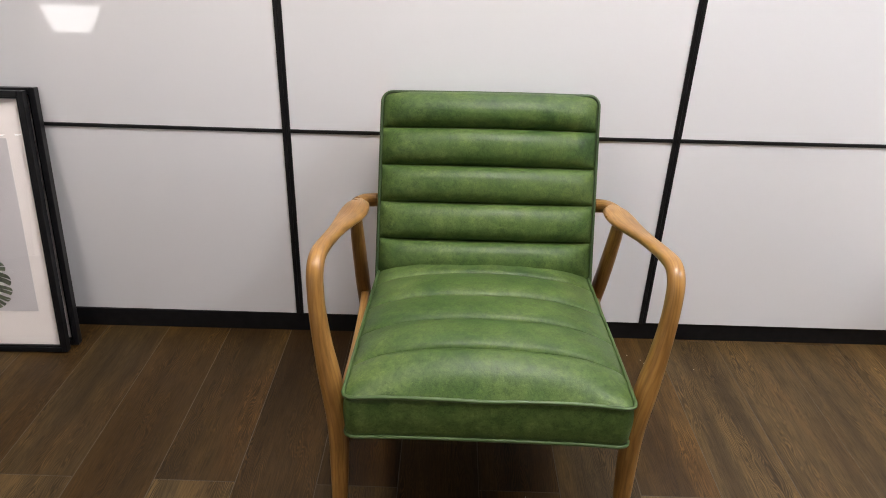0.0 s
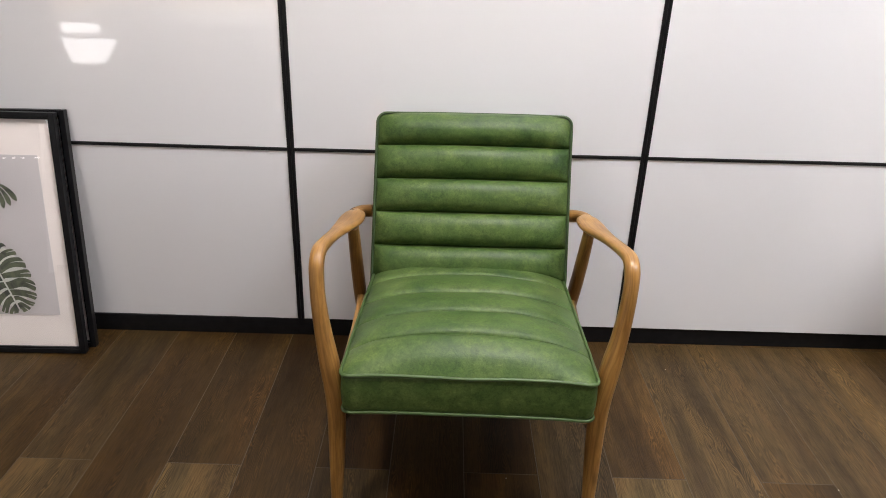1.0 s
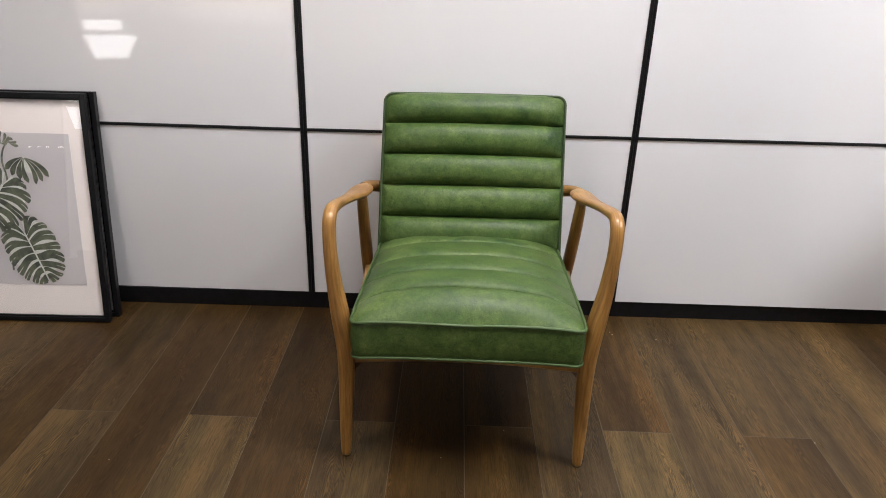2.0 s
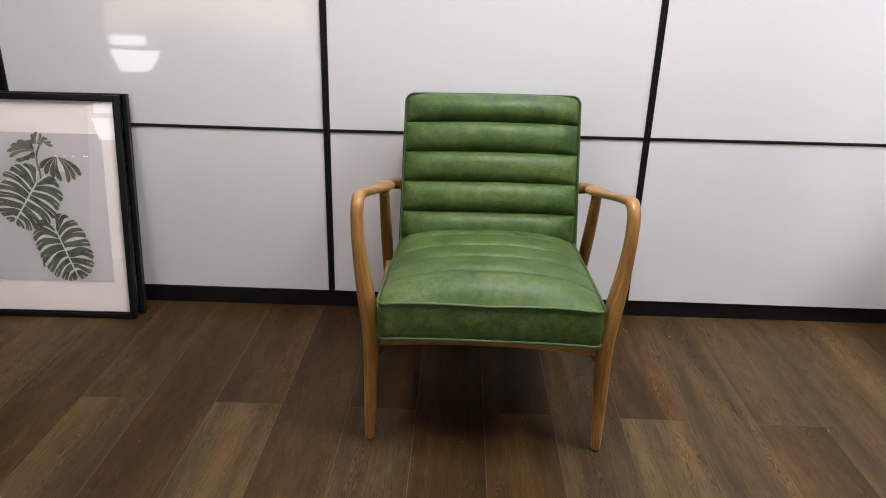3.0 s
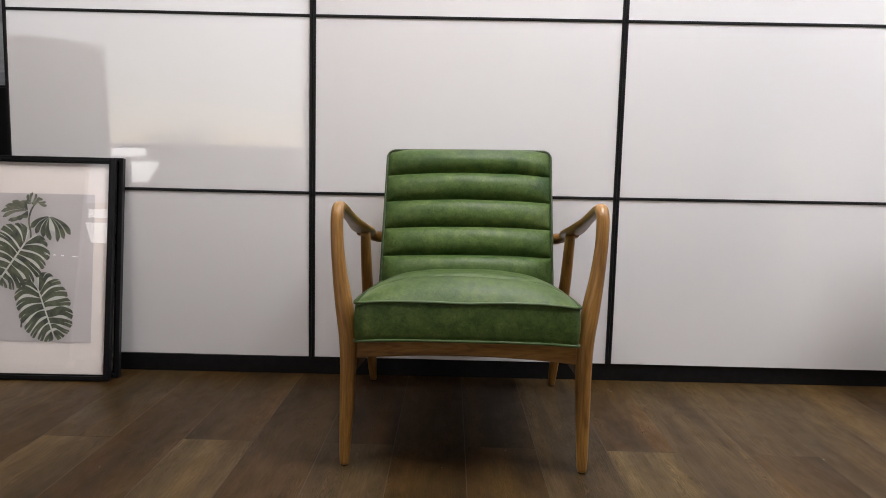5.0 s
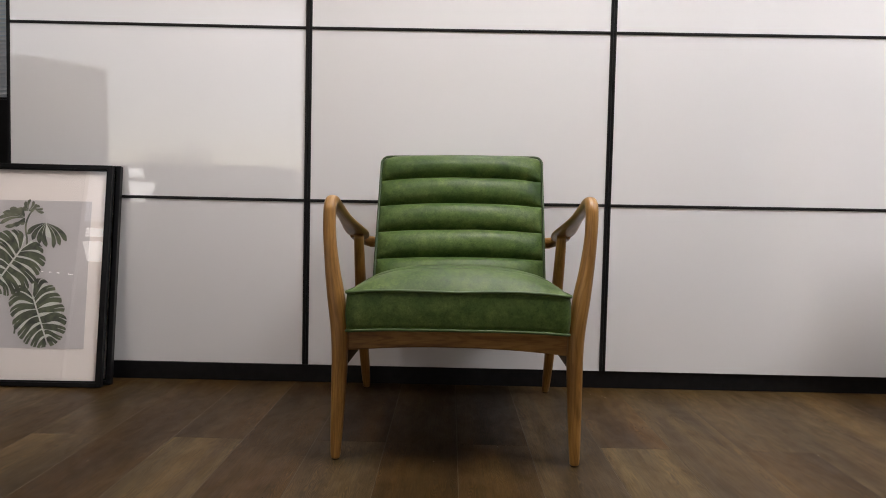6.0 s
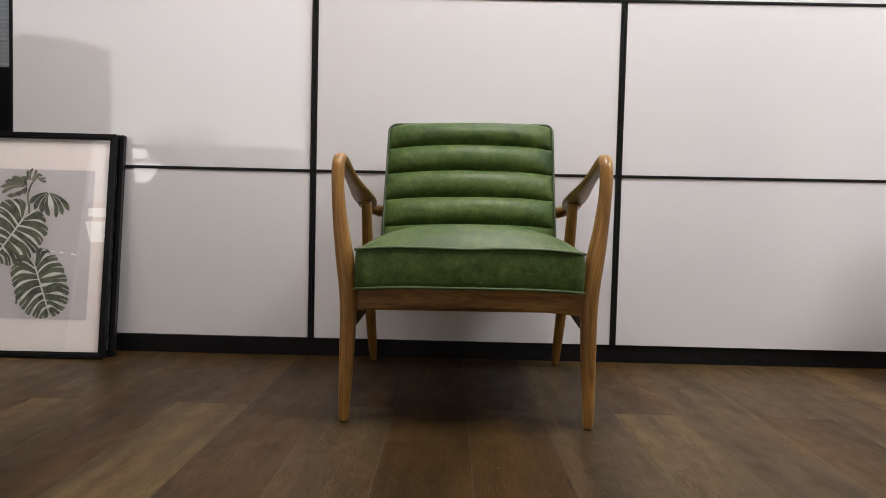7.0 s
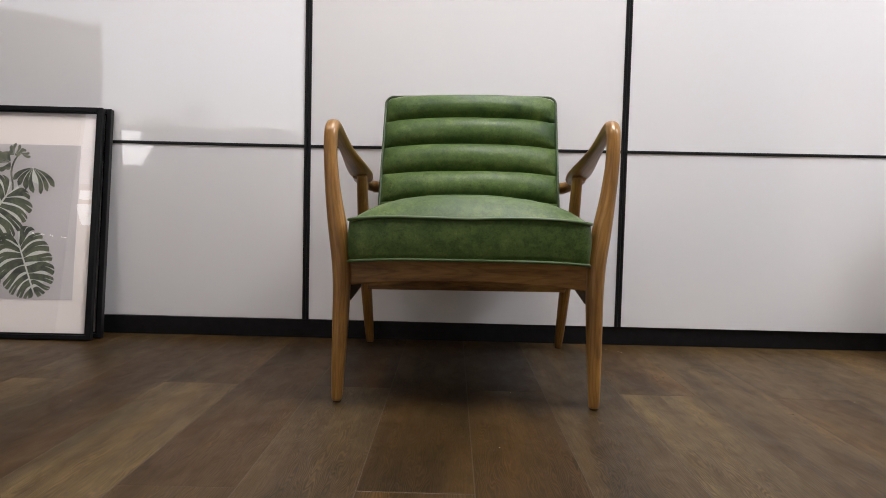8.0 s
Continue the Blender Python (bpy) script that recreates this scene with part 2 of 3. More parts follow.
def sweep(rows, side_hint, n=16, power=2.3):
    """A closed skin round a line. Rows: x, y, z, half width, half thickness, twist in degrees. The width lies along side_hint."""
    bm = bmesh.new()
    grain = bm.verts.layers.float_vector.new("grain")
    rings, far = [], rows[0][1]
    for i, r in enumerate(rows):
        p = Vector(r[:3])
        far += (p - Vector(rows[max(i - 1, 0)][:3])).length
        a, b = rows[max(i - 1, 0)], rows[min(i + 1, len(rows) - 1)]
        t = (Vector(b[:3]) - Vector(a[:3])).normalized()
        s = Vector(side_hint)
        s = (s - t * s.dot(t)).normalized()
        u = t.cross(s).normalized()
        tw = radians(r[5])
        s, u = s * math.cos(tw) + u * math.sin(tw), u * math.cos(tw) - s * math.sin(tw)
        ring = []
        for k in range(n):
            c, q = math.cos(2 * math.pi * k / n), math.sin(2 * math.pi * k / n)
            cx = math.copysign(abs(c) ** (2 / power), c)
            cy = math.copysign(abs(q) ** (2 / power), q)
            ring.append(bm.verts.new(p + s * (cx * r[3]) + u * (cy * r[4])))
            ring[-1][grain] = Vector((cx * r[3] + 3.1 * rows[0][0], cy * r[4], far))
        rings.append(ring)
    for a, b in zip(rings, rings[1:]):
        for k in range(n):
            bm.faces.new((a[k], a[(k + 1) % n], b[(k + 1) % n], b[k]))
    bm.faces.new(rings[0][::-1])
    bm.faces.new(rings[-1])
    bmesh.ops.recalc_face_normals(bm, faces=bm.faces[:])
    return bm


def tube(points, radius, closed=False, n=8):
    pts = [Vector(p) for p in points]
    bm = bmesh.new()
    rings, m = [], len(pts)
    up = Vector((0, 0, 1))
    for i, p in enumerate(pts):
        a = pts[(i - 1) % m] if closed or i else pts[0]
        b = pts[(i + 1) % m] if closed or i < m - 1 else pts[-1]
        t = (b - a).normalized()
        s = t.cross(up)
        s = s.normalized() if s.length > 0.15 else t.cross(Vector((0, 1, 0.2))).normalized()
        u = t.cross(s)
        rings.append([bm.verts.new(p + (s * math.cos(2 * math.pi * k / n) + u * math.sin(2 * math.pi * k / n)) * radius) for k in range(n)])
    pairs = list(zip(rings, rings[1:])) + ([(rings[-1], rings[0])] if closed else [])
    for a, b in pairs:
        best = min(range(n), key=lambda d: sum((a[k].co - b[(k + d) % n].co).length for k in range(n)))
        for k in range(n):
            bm.faces.new((a[k], a[(k + 1) % n], b[(k + 1 + best) % n], b[(k + best) % n]))
    if not closed:
        bm.faces.new(rings[0][::-1])
        bm.faces.new(rings[-1])
    bmesh.ops.recalc_face_normals(bm, faces=bm.faces[:])
    return bm


# ---- the room ----
X0, X1, Y0, Y1, H = -5.3, 3.4, -5.6, 0.66, 3.0


def structure(name, bm, mat, label, category):
    return tagged(part(name, bm, mat), label, category, kind="structure")


def slabs(boxes):
    bm = bmesh.new()
    for b in boxes:
        c = box(*b)
        me = bpy.data.meshes.new("tmp")
        c.to_mesh(me)
        c.free()
        bm.from_mesh(me)
        bpy.data.meshes.remove(me)
    return bm


structure("wall_west", box(X0 - 0.15, X0, Y0 - 0.15, Y1 + 0.15, 0, H), WHITE_WALL, "plain white plastered side wall", "wall")
structure("wall_east", box(X1, X1 + 0.15, Y0 - 0.15, Y1 + 0.15, 0, H), WHITE_WALL, "plain white plastered side wall", "wall")
structure("wall_south", slabs([(X0, X1, Y0 - 0.15, Y0, 0, 0.08), (X0, X1, Y0 - 0.15, Y0, 2.92, H), (-1.12, X1, Y0 - 0.15, Y0, 0.08, 2.92), (X0, -5.2, Y0 - 0.15, Y0, 0.08, 2.92)]), BEIGE_WALL, "beige wall with a tall window opening", "wall")
structure("wall_north", slabs([(X0, X1, Y1, Y1 + 0.15, 0, 0.9), (X0, X1, Y1, Y1 + 0.15, 2.3, H),
                               (X0, -2.3, Y1, Y1 + 0.15, 0.9, 2.3), (-1.06, X1, Y1, Y1 + 0.15, 0.9, 2.3)]), WHITE_WALL,
          "white wall behind the wardrobe with a window", "wall")
structure("ceiling", box(X0 - 0.15, X1 + 0.15, Y0 - 0.15, Y1 + 0.15, H, H + 0.12), CEIL, "white painted flat ceiling", "ceiling")
floor = structure("floor", box(X0 - 0.15, X1 + 0.15, Y0 - 0.15, Y1 + 0.15, -0.12, -0.004), SUBFLOOR, "brown oak-look plank floor", "floor")


def ceiling_light(x, y, half, label, glow):
    t = thing("ceiling_light", pose(x, y, H), label, "ceiling light", "ceiling lights")
    for bx in ((-half, half, -half, -half + 0.015), (-half, half, half - 0.015, half), (-half, -half + 0.015, -half + 0.015, half - 0.015), (half - 0.015, half, -half + 0.015, half - 0.015)):
        part("frame", box(*bx, -0.022, 0.0, 0.002), WHITE_WALL, t)
    part("diffuser", box(-half + 0.016, half - 0.016, -half + 0.016, half - 0.016, -0.014, -0.004), glow, t, "glowing white diffuser")
    return t


for lx, ly, glow in ((0.80, -0.85, GLOW), (2.45, -1.45, GLOW_COOL)):
    ceiling_light(lx, ly, 0.31, "flat square white ceiling light panel, lit", glow)
ceiling_light(-0.70, -1.45, 0.21, "small square warm white ceiling light panel, lit", GLOW_WARM)

# ---- sliding wardrobe ----
STILE, RAIL = 0.0102, 0.0090
KICK, BARS, DOOR_TOP = 0.0595, (0.6150, 1.186, 1.756), 2.33
RISE, TURN = 0.0055, 0.0085  # the crossbars climb a little to the right, where the doors stand back a little further


def hung(bm, x0):
    """Shears a door's piece to the run of the wardrobe; x0 is the place of its origin."""
    for v in bm.verts:
        x = x0 + v.co.x
        v.co.z += RISE * max(0.0, x) * min(1.0, max(0.0, (v.co.z - 0.08) / 0.3))
        v.co.y += 0.004 + TURN * x
    return bm


def sliding_door(x0, x1):
    t = thing("sliding_door", pose((x0 + x1) / 2, 0, 0), "white gloss glass sliding wardrobe door with black bars", "wardrobe door", "wardrobe doors")
    w, mid = (x1 - x0) / 2, (x0 + x1) / 2
    for a, b in ((-w + 0.0004, -w + STILE), (w - STILE, w - 0.0004)):
        part("stile", hung(box(a, b, -0.004, 0.028, KICK, DOOR_TOP, 0.0018), mid), BLACK, t)
    levels = [KICK] + [z for z in BARS] + [DOOR_TOP]
    for z in BARS:
        part("crossbar", hung(box(-w + STILE, w - STILE, -0.0025, 0.026, z - RAIL / 2, z + RAIL / 2, 0.0015), mid), BLACK, t)
    for i, (a, b) in enumerate(zip(levels, levels[1:])):
        lo = a + (RAIL / 2 if i else 0.0)
        hi = b - RAIL / 2
        part("panel", hung(box(-w + STILE, w - STILE, 0.001, 0.012, lo + 0.0005, hi - 0.0005), mid), PANEL, t)
    part("top_bar", hung(box(-w + STILE, w - STILE, -0.0025, 0.026, DOOR_TOP - RAIL / 2, DOOR_TOP + 0.01, 0.0015), mid), BLACK, t)
    return t


for a, b in ((-1.008, -0.0045), (-0.0045, 1.0035), (1.0035, 2.003), (2.003, 2.998)):
    sliding_door(a, b)
case = thing("wardrobe_case", pose(0, 0, 0), "dark wardrobe carcass behind the sliding doors", "wardrobe")
rail = hung(box(-1.014, 2.998, -0.006, 0.09, 0.0, KICK - 0.001, 0.002), 0.0)
for v in rail.verts:
    v.co.y += 0.008 * max(0.0, v.co.x)
part("bottom_rail", rail, BLACK, case, "matt black bottom rail")
part("side_panel", box(-1.04, -1.0145, 0.06, 0.62, 0.0, 2.382, 0.001), BLACK, case)
part("side_panel", box(2.9985, 3.021, 0.06, 0.62, 0.0, 2.382, 0.001), BLACK, case)
part("top_panel", box(-1.014, 2.998, 0.06, 0.62, 2.360, 2.382, 0.001), BLACK, case)
part("back_panel", box(-1.014, 2.998, 0.605, 0.62, 0.063, 2.342), BLACK, case)

# ---- armchair ----
CHAIR = pose(0.5045, -0.40, 0.0, 0, 0, -0.9)
chair = thing("armchair", CHAIR, "green leather lounge armchair with channelled back and oak frame", "armchair")
LIFT = 0.0145  # the frame leans a little: its right side stands higher
SEAT_LIFT = 0.0070


def lean(bm, lift):
    for v in bm.verts:
        v.co.z += lift * v.co.x * min(1.0, max(0.0, v.co.z / 0.25))
    return bm


def cpart(name, bm, mat, parent=chair, label="", soft=True, lift=LIFT):
    ob = part(name, lean(bm, lift), mat, parent, label)
    return smooth(ob) if soft else ob


def corner_half(w, d, r):
    """Half width at the distance d from a rounded end."""
    return w if d >= r else w - r + math.sqrt(max(0.0, r * r - (r - d) ** 2))


# seat cushion
SF, SB, SW = -0.387, 0.150, 0.2530  # front, back, half width
SEAMS = (-0.294, -0.188, -0.075, 0.045)


def seat_base(y):
    return 0.408 - 0.075 * (y - SF)


def rim_drop(x, y):
    """The cushion's front edge falls away towards its corners."""
    return 0.0075 * max(0.0, (abs(x) / SW - 0.55) / 0.45) ** 2 * math.exp(-(y - SF) / 0.10)


def seat_half(y):
    w = SW - 0.007 * (y - SF) / (SB - SF)
    return corner_half(w, y - SF, 0.022)


def seat_top(u, y):
    v = (y - SF) / (SB - SF)
    across = 1 - abs(u) ** 2.7
    along = 1 - max(0.0, 1 - v / 0.26) ** 2.6
    dome = 0.056 * max(0.0, across) ** 0.8 * along * (1 - 0.40 * v * v)
    edges = [SF] + list(SEAMS) + [SB + 0.06]
    for a, b in zip(edges, edges[1:]):
        if a <= y <= b:
            q = (y - a) / (b - a)
            break
    roll = max(0.0, 1 - abs(2 * q - 1) ** 2.4) ** 0.5
    fade = max(0.0, 1 - abs(u) ** 6) * min(1.0, v / 0.05)
    dent = 0.0025 * noise.noise(Vector((u * 2.2, y * 9.0, 3.1))) + 0.0016 * noise.noise(Vector((u * 7.0, y * 30.0, 5.1)))
    dip = -0.0020 * max(0.0, abs(u) - 0.95) / 0.05 - 0.0020 * max(0.0, 1 - v / 0.02) - rim_drop(u * SW, y)
    crease = -0.0038 * fade * max(math.exp(-((y - e) / 0.0040) ** 2) for e in SEAMS)
    return seat_base(y) + dome + dip + crease + fade * (0.0125 * roll - 0.0050 + dent)


def seat_rows():
    ys = []
    edges = [SF] + list(SEAMS) + [SB]
    for a, b in zip(edges, edges[1:]):
        for k in range(14):
            q = k / 14
            q = 0.5 - 0.5 * math.cos(math.pi * q)
            ys.append(a + (b - a) * q)
    return ys + [SB]


def seat_cushion():
    bm = bmesh.new()
    ys = seat_rows()
    nx = 48
    us = [math.sin(math.pi / 2 * (2 * i / nx - 1)) for i in range(nx + 1)]
    top = [[bm.verts.new((u * seat_half(y), y, seat_top(u, y))) for u in us] for y in ys]
    for a, b in zip(top, top[1:]):
        for i in range(nx):
            bm.faces.new((a[i], a[i + 1], b[i + 1], b[i]))
    rim = top[0] + [r[-1] for r in top[1:]] + top[-1][-2::-1] + [r[0] for r in top[-2:0:-1]]
    rings = [rim]
    steps = 7
    for k in range(1, steps + 1):
        q = k / steps
        swell = 0.0035 * math.sin(math.pi * q)
        ring = []
        for v in rim:
            n = Vector((v.co.x / 0.25, (v.co.y - (SF + SB) / 2) / 0.27, 0))
            n = Vector((math.copysign(abs(n.x) ** 8, n.x), math.copysign(abs(n.y) ** 8, n.y), 0)).normalized()
            z1 = 0.321 - 0.075 * (v.co.y - SF) - 0.004 * abs(v.co.x / SW) ** 4
            ring.append(bm.verts.new((v.co.x + n.x * swell, v.co.y + n.y * swell, v.co.z + (z1 - v.co.z) * q)))
        rings.append(ring)
    for a, b in zip(rings, rings[1:]):
        m = len(a)
        for i in range(m):
            bm.faces.new((a[i], b[i], b[(i + 1) % m], a[(i + 1) % m]))
    bm.faces.new(rings[-1])
    bmesh.ops.recalc_face_normals(bm, faces=bm.faces[:])
    return bm


seat = cpart("seat", seat_cushion(), LEATHER, lift=SEAT_LIFT)


def seat_loop(z_of, out=0.0015):
    pts = []
    ys = [SF + 0.0001 + k * 0.022 * q for k, q in ((i, 1 / 8) for i in range(9))] + [SF + 0.022 + (SB - SF - 0.022) * k / 24 for k in range(1, 25)]
    right = [(seat_half(y) + out * (0.2 if y - SF < 0.004 else 1), y - (out if y - SF < 0.012 else 0)) for y in ys]
    front = [(x, SF - out) for x in np.linspace(-right[0][0] + 0.004, right[0][0] - 0.004, 30)]
    loop = [(-x, y) for x, y in right[::-1]] + front + right
    return [(x, y, z_of(x, y)) for x, y in loop]


def front_wave(x, y):
    sag = 0.0025 * math.exp(-(x / 0.05) ** 2) if y < SF + 0.01 else 0.0
    return seat_base(y) + 0.0006 * math.sin(x * 19) + 0.001 - sag - rim_drop(x, y)


cpart("top_piping", tube(seat_loop(front_wave), 0.0036), PIPING, seat, "light green leather piping", lift=SEAT_LIFT)
cpart("bottom_piping", tube(seat_loop(lambda x, y: 0.321 - 0.075 * (y - SF) - 0.006 * abs(x / SW) ** 4, 0.001), 0.0034), PIPING, seat, "light green leather piping", lift=SEAT_LIFT)

# back cushion: s runs up the slope, n stands out of it
BW, B_LOW, B_TOP, B_THICK = 0.2525, 0.26, 0.760, 0.055
TILT_BACK = math.atan(0.44)
LEN = (B_TOP - B_LOW) / math.cos(TILT_BACK)
BSEAMS = [(z - B_LOW) / math.cos(TILT_BACK) for z in (0.290, 0.368, 0.447, 0.527, 0.606, 0.685)]


def back_point(x, s, n):
    s += 0.002 * (1 - (x / BW) ** 2) * max(0.0, s / LEN) ** 4
    z = B_LOW + s * math.cos(TILT_BACK) + n * math.sin(TILT_BACK)
    y = (-0.147 + (0.684 - B_LOW) * -0.44) + s * math.sin(TILT_BACK) - n * math.cos(TILT_BACK)
    return Vector((x, y + 0.40, z))


def back_roll(u, s):
    edges = [-0.02] + BSEAMS + [LEN + 0.004]
    q = 0.5
    for a, b in zip(edges, edges[1:]):
        if a <= s <= b:
            q = (s - a) / (b - a)
            break
    roll = max(0.0, 1 - abs(2 * q - 1) ** 2.2) ** 0.52
    side = max(0.0, 1 - abs(u) ** 11) ** 0.8 * (1 - 0.24 * abs(u) ** 2.2)
    dent = 0.0022 * noise.noise(Vector((u * 3.0, s * 14.0, 7.7)))
    pucker = min(1.0, max(0.0, (abs(u) - 0.66) / 0.26)) * (1 - roll * 0.5)
    dent += (0.0085 if u > 0 else 0.0060) * pucker * noise.noise(Vector((u * 4.0, s * 55.0 + 8.0 * u * (q - 0.5), 2.3)))
    crown = 0.021 * (1 - abs(u) ** 2.2) * min(1.0, max(0.0, (LEN - s) / 0.05)) ** 0.6
    crease = -0.0045 * max(math.exp(-((s - e) / 0.0035) ** 2) for e in BSEAMS) * (1 - abs(u) ** 10)
    return (0.036 * roll + dent) * side + crown + crease - 0.005


def back_half(s):
    return corner_half(BW, LEN - s, 0.024) if LEN - s < 0.024 else BW


def back_cushion():
    bm = bmesh.new()
    ss = []
    edges = [0.0] + BSEAMS + [LEN - 0.0005]
    for a, b in zip(edges, edges[1:]):
        for k in range(12):
            ss.append(a + (b - a) * (0.5 - 0.5 * math.cos(math.pi * k / 12)))
    ss += [LEN - 0.012, LEN - 0.006, LEN - 0.002, LEN - 0.0005]
    ss = sorted(set(round(v, 5) for v in ss))
    nx = 44
    us = [math.sin(math.pi / 2 * (2 * i / nx - 1)) for i in range(nx + 1)]
    front = [[bm.verts.new(back_point(u * back_half(s), s, back_roll(u, s))) for u in us] for s in ss]
    for a, b in zip(front, front[1:]):
        for i in range(nx):
            bm.faces.new((a[i], a[i + 1], b[i + 1], b[i]))
    rim = [(us[i], ss[0]) for i in range(nx + 1)] + [(1.0, s) for s in ss[1:]] + [(us[i], ss[-1]) for i in range(nx - 1, -1, -1)] + [(-1.0, s) for s in ss[-2:0:-1]]
    ring0 = front[0] + [r[-1] for r in front[1:]] + front[-1][-2::-1] + [r[0] for r in front[-2:0:-1]]
    rings = [ring0]
    for q in (0.25, 0.6, 1.0):
        rings.append([bm.verts.new(back_point(u * (back_half(s) + 0.003 * math.sin(math.pi * q)), s, 0.003 - q * B_THICK)) for u, s in rim])
    for a, b in zip(rings, rings[1:]):
        m = len(a)
        for i in range(m):
            bm.faces.new((a[i], b[i], b[(i + 1) % m], a[(i + 1) % m]))
    bm.faces.new(rings[-1])
    bmesh.ops.recalc_face_normals(bm, faces=bm.faces[:])
    return bm


back = cpart("backrest", back_cushion(), LEATHER)


def back_loop(n):
    r = 0.024
    pts = [(-BW, s) for s in np.linspace(0.02, LEN - r, 30)]
    pts += [(-BW + r - r * math.cos(a), LEN - r + r * math.sin(a)) for a in np.linspace(0.15, math.pi / 2, 8)]
    pts += [(x, LEN) for x in np.linspace(-BW + r, BW - r, 26)[1:-1]]
    pts += [(BW - r + r * math.sin(a), LEN - r + r * math.cos(a)) for a in np.linspace(0.0, math.pi / 2, 8)]
    pts += [(BW, s) for s in np.linspace(LEN - r, 0.02, 30)[1:]]
    return [back_point(x, s, n) for x, s in pts]


cpart("front_piping", tube(back_loop(0.004), 0.0036), PIPING_DARK, back, "dark green leather piping")
cpart("rear_piping", tube(back_loop(0.003 - B_THICK), 0.0036), PIPING_DARK, back, "dark green leather piping")


# frame: each side has a front post, an arm, a rear post and a side rail
def mirror(rows, sgn, inward=0.0):
    """One side of the frame; its foot may stand a little further in on the right."""
    return [(r[0] * sgn - (inward * min(1.0, max(0.0, (0.40 - r[2]) / 0.2)) if sgn > 0 else 0.0), r[1], r[2], r[3], r[4], r[5] * sgn) for r in rows]


FRONT_POST = [(0.2801, -0.329, 0.0055, 0.0096, 0.0096, 0), (0.2800, -0.329, 0.011, 0.0116, 0.0116, 0), (0.2790, -0.328, 0.06, 0.0140, 0.0135, 0), (0.2760, -0.324, 0.17, 0.0175, 0.0175, 0),
              (0.2750, -0.320, 0.25, 0.0190, 0.0210, 0), (0.2775, -0.317, 0.315, 0.0205, 0.0230, 0), (0.2870, -0.313, 0.385, 0.0205, 0.0220, 0),
              (0.2980, -0.308, 0.455, 0.0172, 0.0190, 0), (0.3060, -0.302, 0.525, 0.0150, 0.0165, 0), (0.3085, -0.296, 0.575, 0.0148, 0.0156, 0),
              (0.3090, -0.287, 0.599, 0.0150, 0.0150, 0), (0.3090, -0.268, 0.612, 0.0150, 0.0135, 0),
              (0.3090, -0.235, 0.611, 0.0152, 0.0120, 0), (0.3095, -0.165, 0.595, 0.0155, 0.0108, 0), (0.3090, -0.080, 0.573, 0.0178, 0.0098, 0),
              (0.3065, -0.005, 0.554, 0.0240, 0.0094, 0), (0.3040, 0.060, 0.538, 0.0300, 0.0096, 0), (0.3030, 0.120, 0.526, 0.0325, 0.0102, 0),
              (0.3035, 0.165, 0.518, 0.0300, 0.0110, 0), (0.3045, 0.192, 0.512, 0.0265, 0.0112, 0), (0.3065, 0.208, 0.509, 0.0200, 0.0104, 0), (0.3070, 0.224, 0.506, 0.0130, 0.0098, 0)]
REAR_POST = [(0.2975, 0.347, 0.0055, 0.0096, 0.0096, 0), (0.2975, 0.345, 0.011, 0.0115, 0.0115, 0), (0.2985, 0.322, 0.06, 0.0140, 0.0140, 0), (0.300, 0.264, 0.18, 0.0165, 0.0180, 0),
             (0.300, 0.220, 0.27, 0.0175, 0.0190, 0), (0.299, 0.168, 0.38, 0.0168, 0.0180, 0), (0.297, 0.120, 0.475, 0.0152, 0.0158, 0), (0.296, 0.100, 0.518, 0.0140, 0.0140, 0)]
# the back rail runs out of one arm, behind the backrest and into the other
RAIL_END = [(0.3130, 0.120, 0.516, 0.0060, 0.0120, 0), (0.3135, 0.172, 0.509, 0.0085, 0.0160, 0), (0.3100, 0.216, 0.505, 0.0116, 0.0170, 0), (0.2985, 0.250, 0.498, 0.0150, 0.0158, 0), (0.2760, 0.268, 0.492, 0.0168, 0.0148, 0), (0.2300, 0.272, 0.491, 0.0168, 0.0144, 0)]


def fine(rows, n=6):
    return [tuple(r) for r in spline(rows, n)]


for sgn in (-1, 1):
    post = cpart("arm_and_front_leg", sweep(fine(mirror(FRONT_POST, sgn)), (1, 0, 0), 20), WOOD)
    rear = cpart("rear_leg", sweep(fine(mirror(REAR_POST, sgn, 0.004)), (1, 0, 0)), WOOD)
    for p, row, inward in ((post, FRONT_POST[0], 0.0), (rear, REAR_POST[0], 0.004)):
        g = bmesh.new()
        bmesh.ops.create_cone(g, cap_ends=True, segments=16, radius1=0.0085, radius2=0.0092, depth=0.006)
        bmesh.ops.translate(g, verts=g.verts[:], vec=(row[0] * sgn - (inward if sgn > 0 else 0.0), row[1], 0.0030))
        smooth(part("glide", g, RUBBER, p, "dark plastic foot glide"))
    rail = [(0.272, -0.318, 0.293, 0.011, 0.030, 0), (0.276, -0.1, 0.275, 0.011, 0.028, 0), (0.286, 0.1, 0.252, 0.011, 0.026, 0), (0.296, 0.225, 0.240, 0.011, 0.024, 0)]
    cpart("side_rail", sweep(fine(mirror(rail, sgn)), (1, 0, 0), 16, 5.0), WOOD)
    blk = bmesh.new()
    tri = [(0.262, 0.262), (0.236, 0.262), (0.237, 0.254), (0.262, 0.220)]
    f0 = [blk.verts.new((x * sgn, -0.294, z)) for x, z in tri]
    f1 = [blk.verts.new((x * sgn, -0.268, z)) for x, z in tri]
    blk.faces.new(f0)
    blk.faces.new(f1[::-1])
    for i in range(4):
        blk.faces.new((f0[i], f1[i], f1[(i + 1) % 4], f0[(i + 1) % 4]))
    bmesh.ops.recalc_face_normals(blk, faces=blk.faces[:])
    cpart("corner_block", blk, BLOCK, soft=False, label="dark brown corner block")


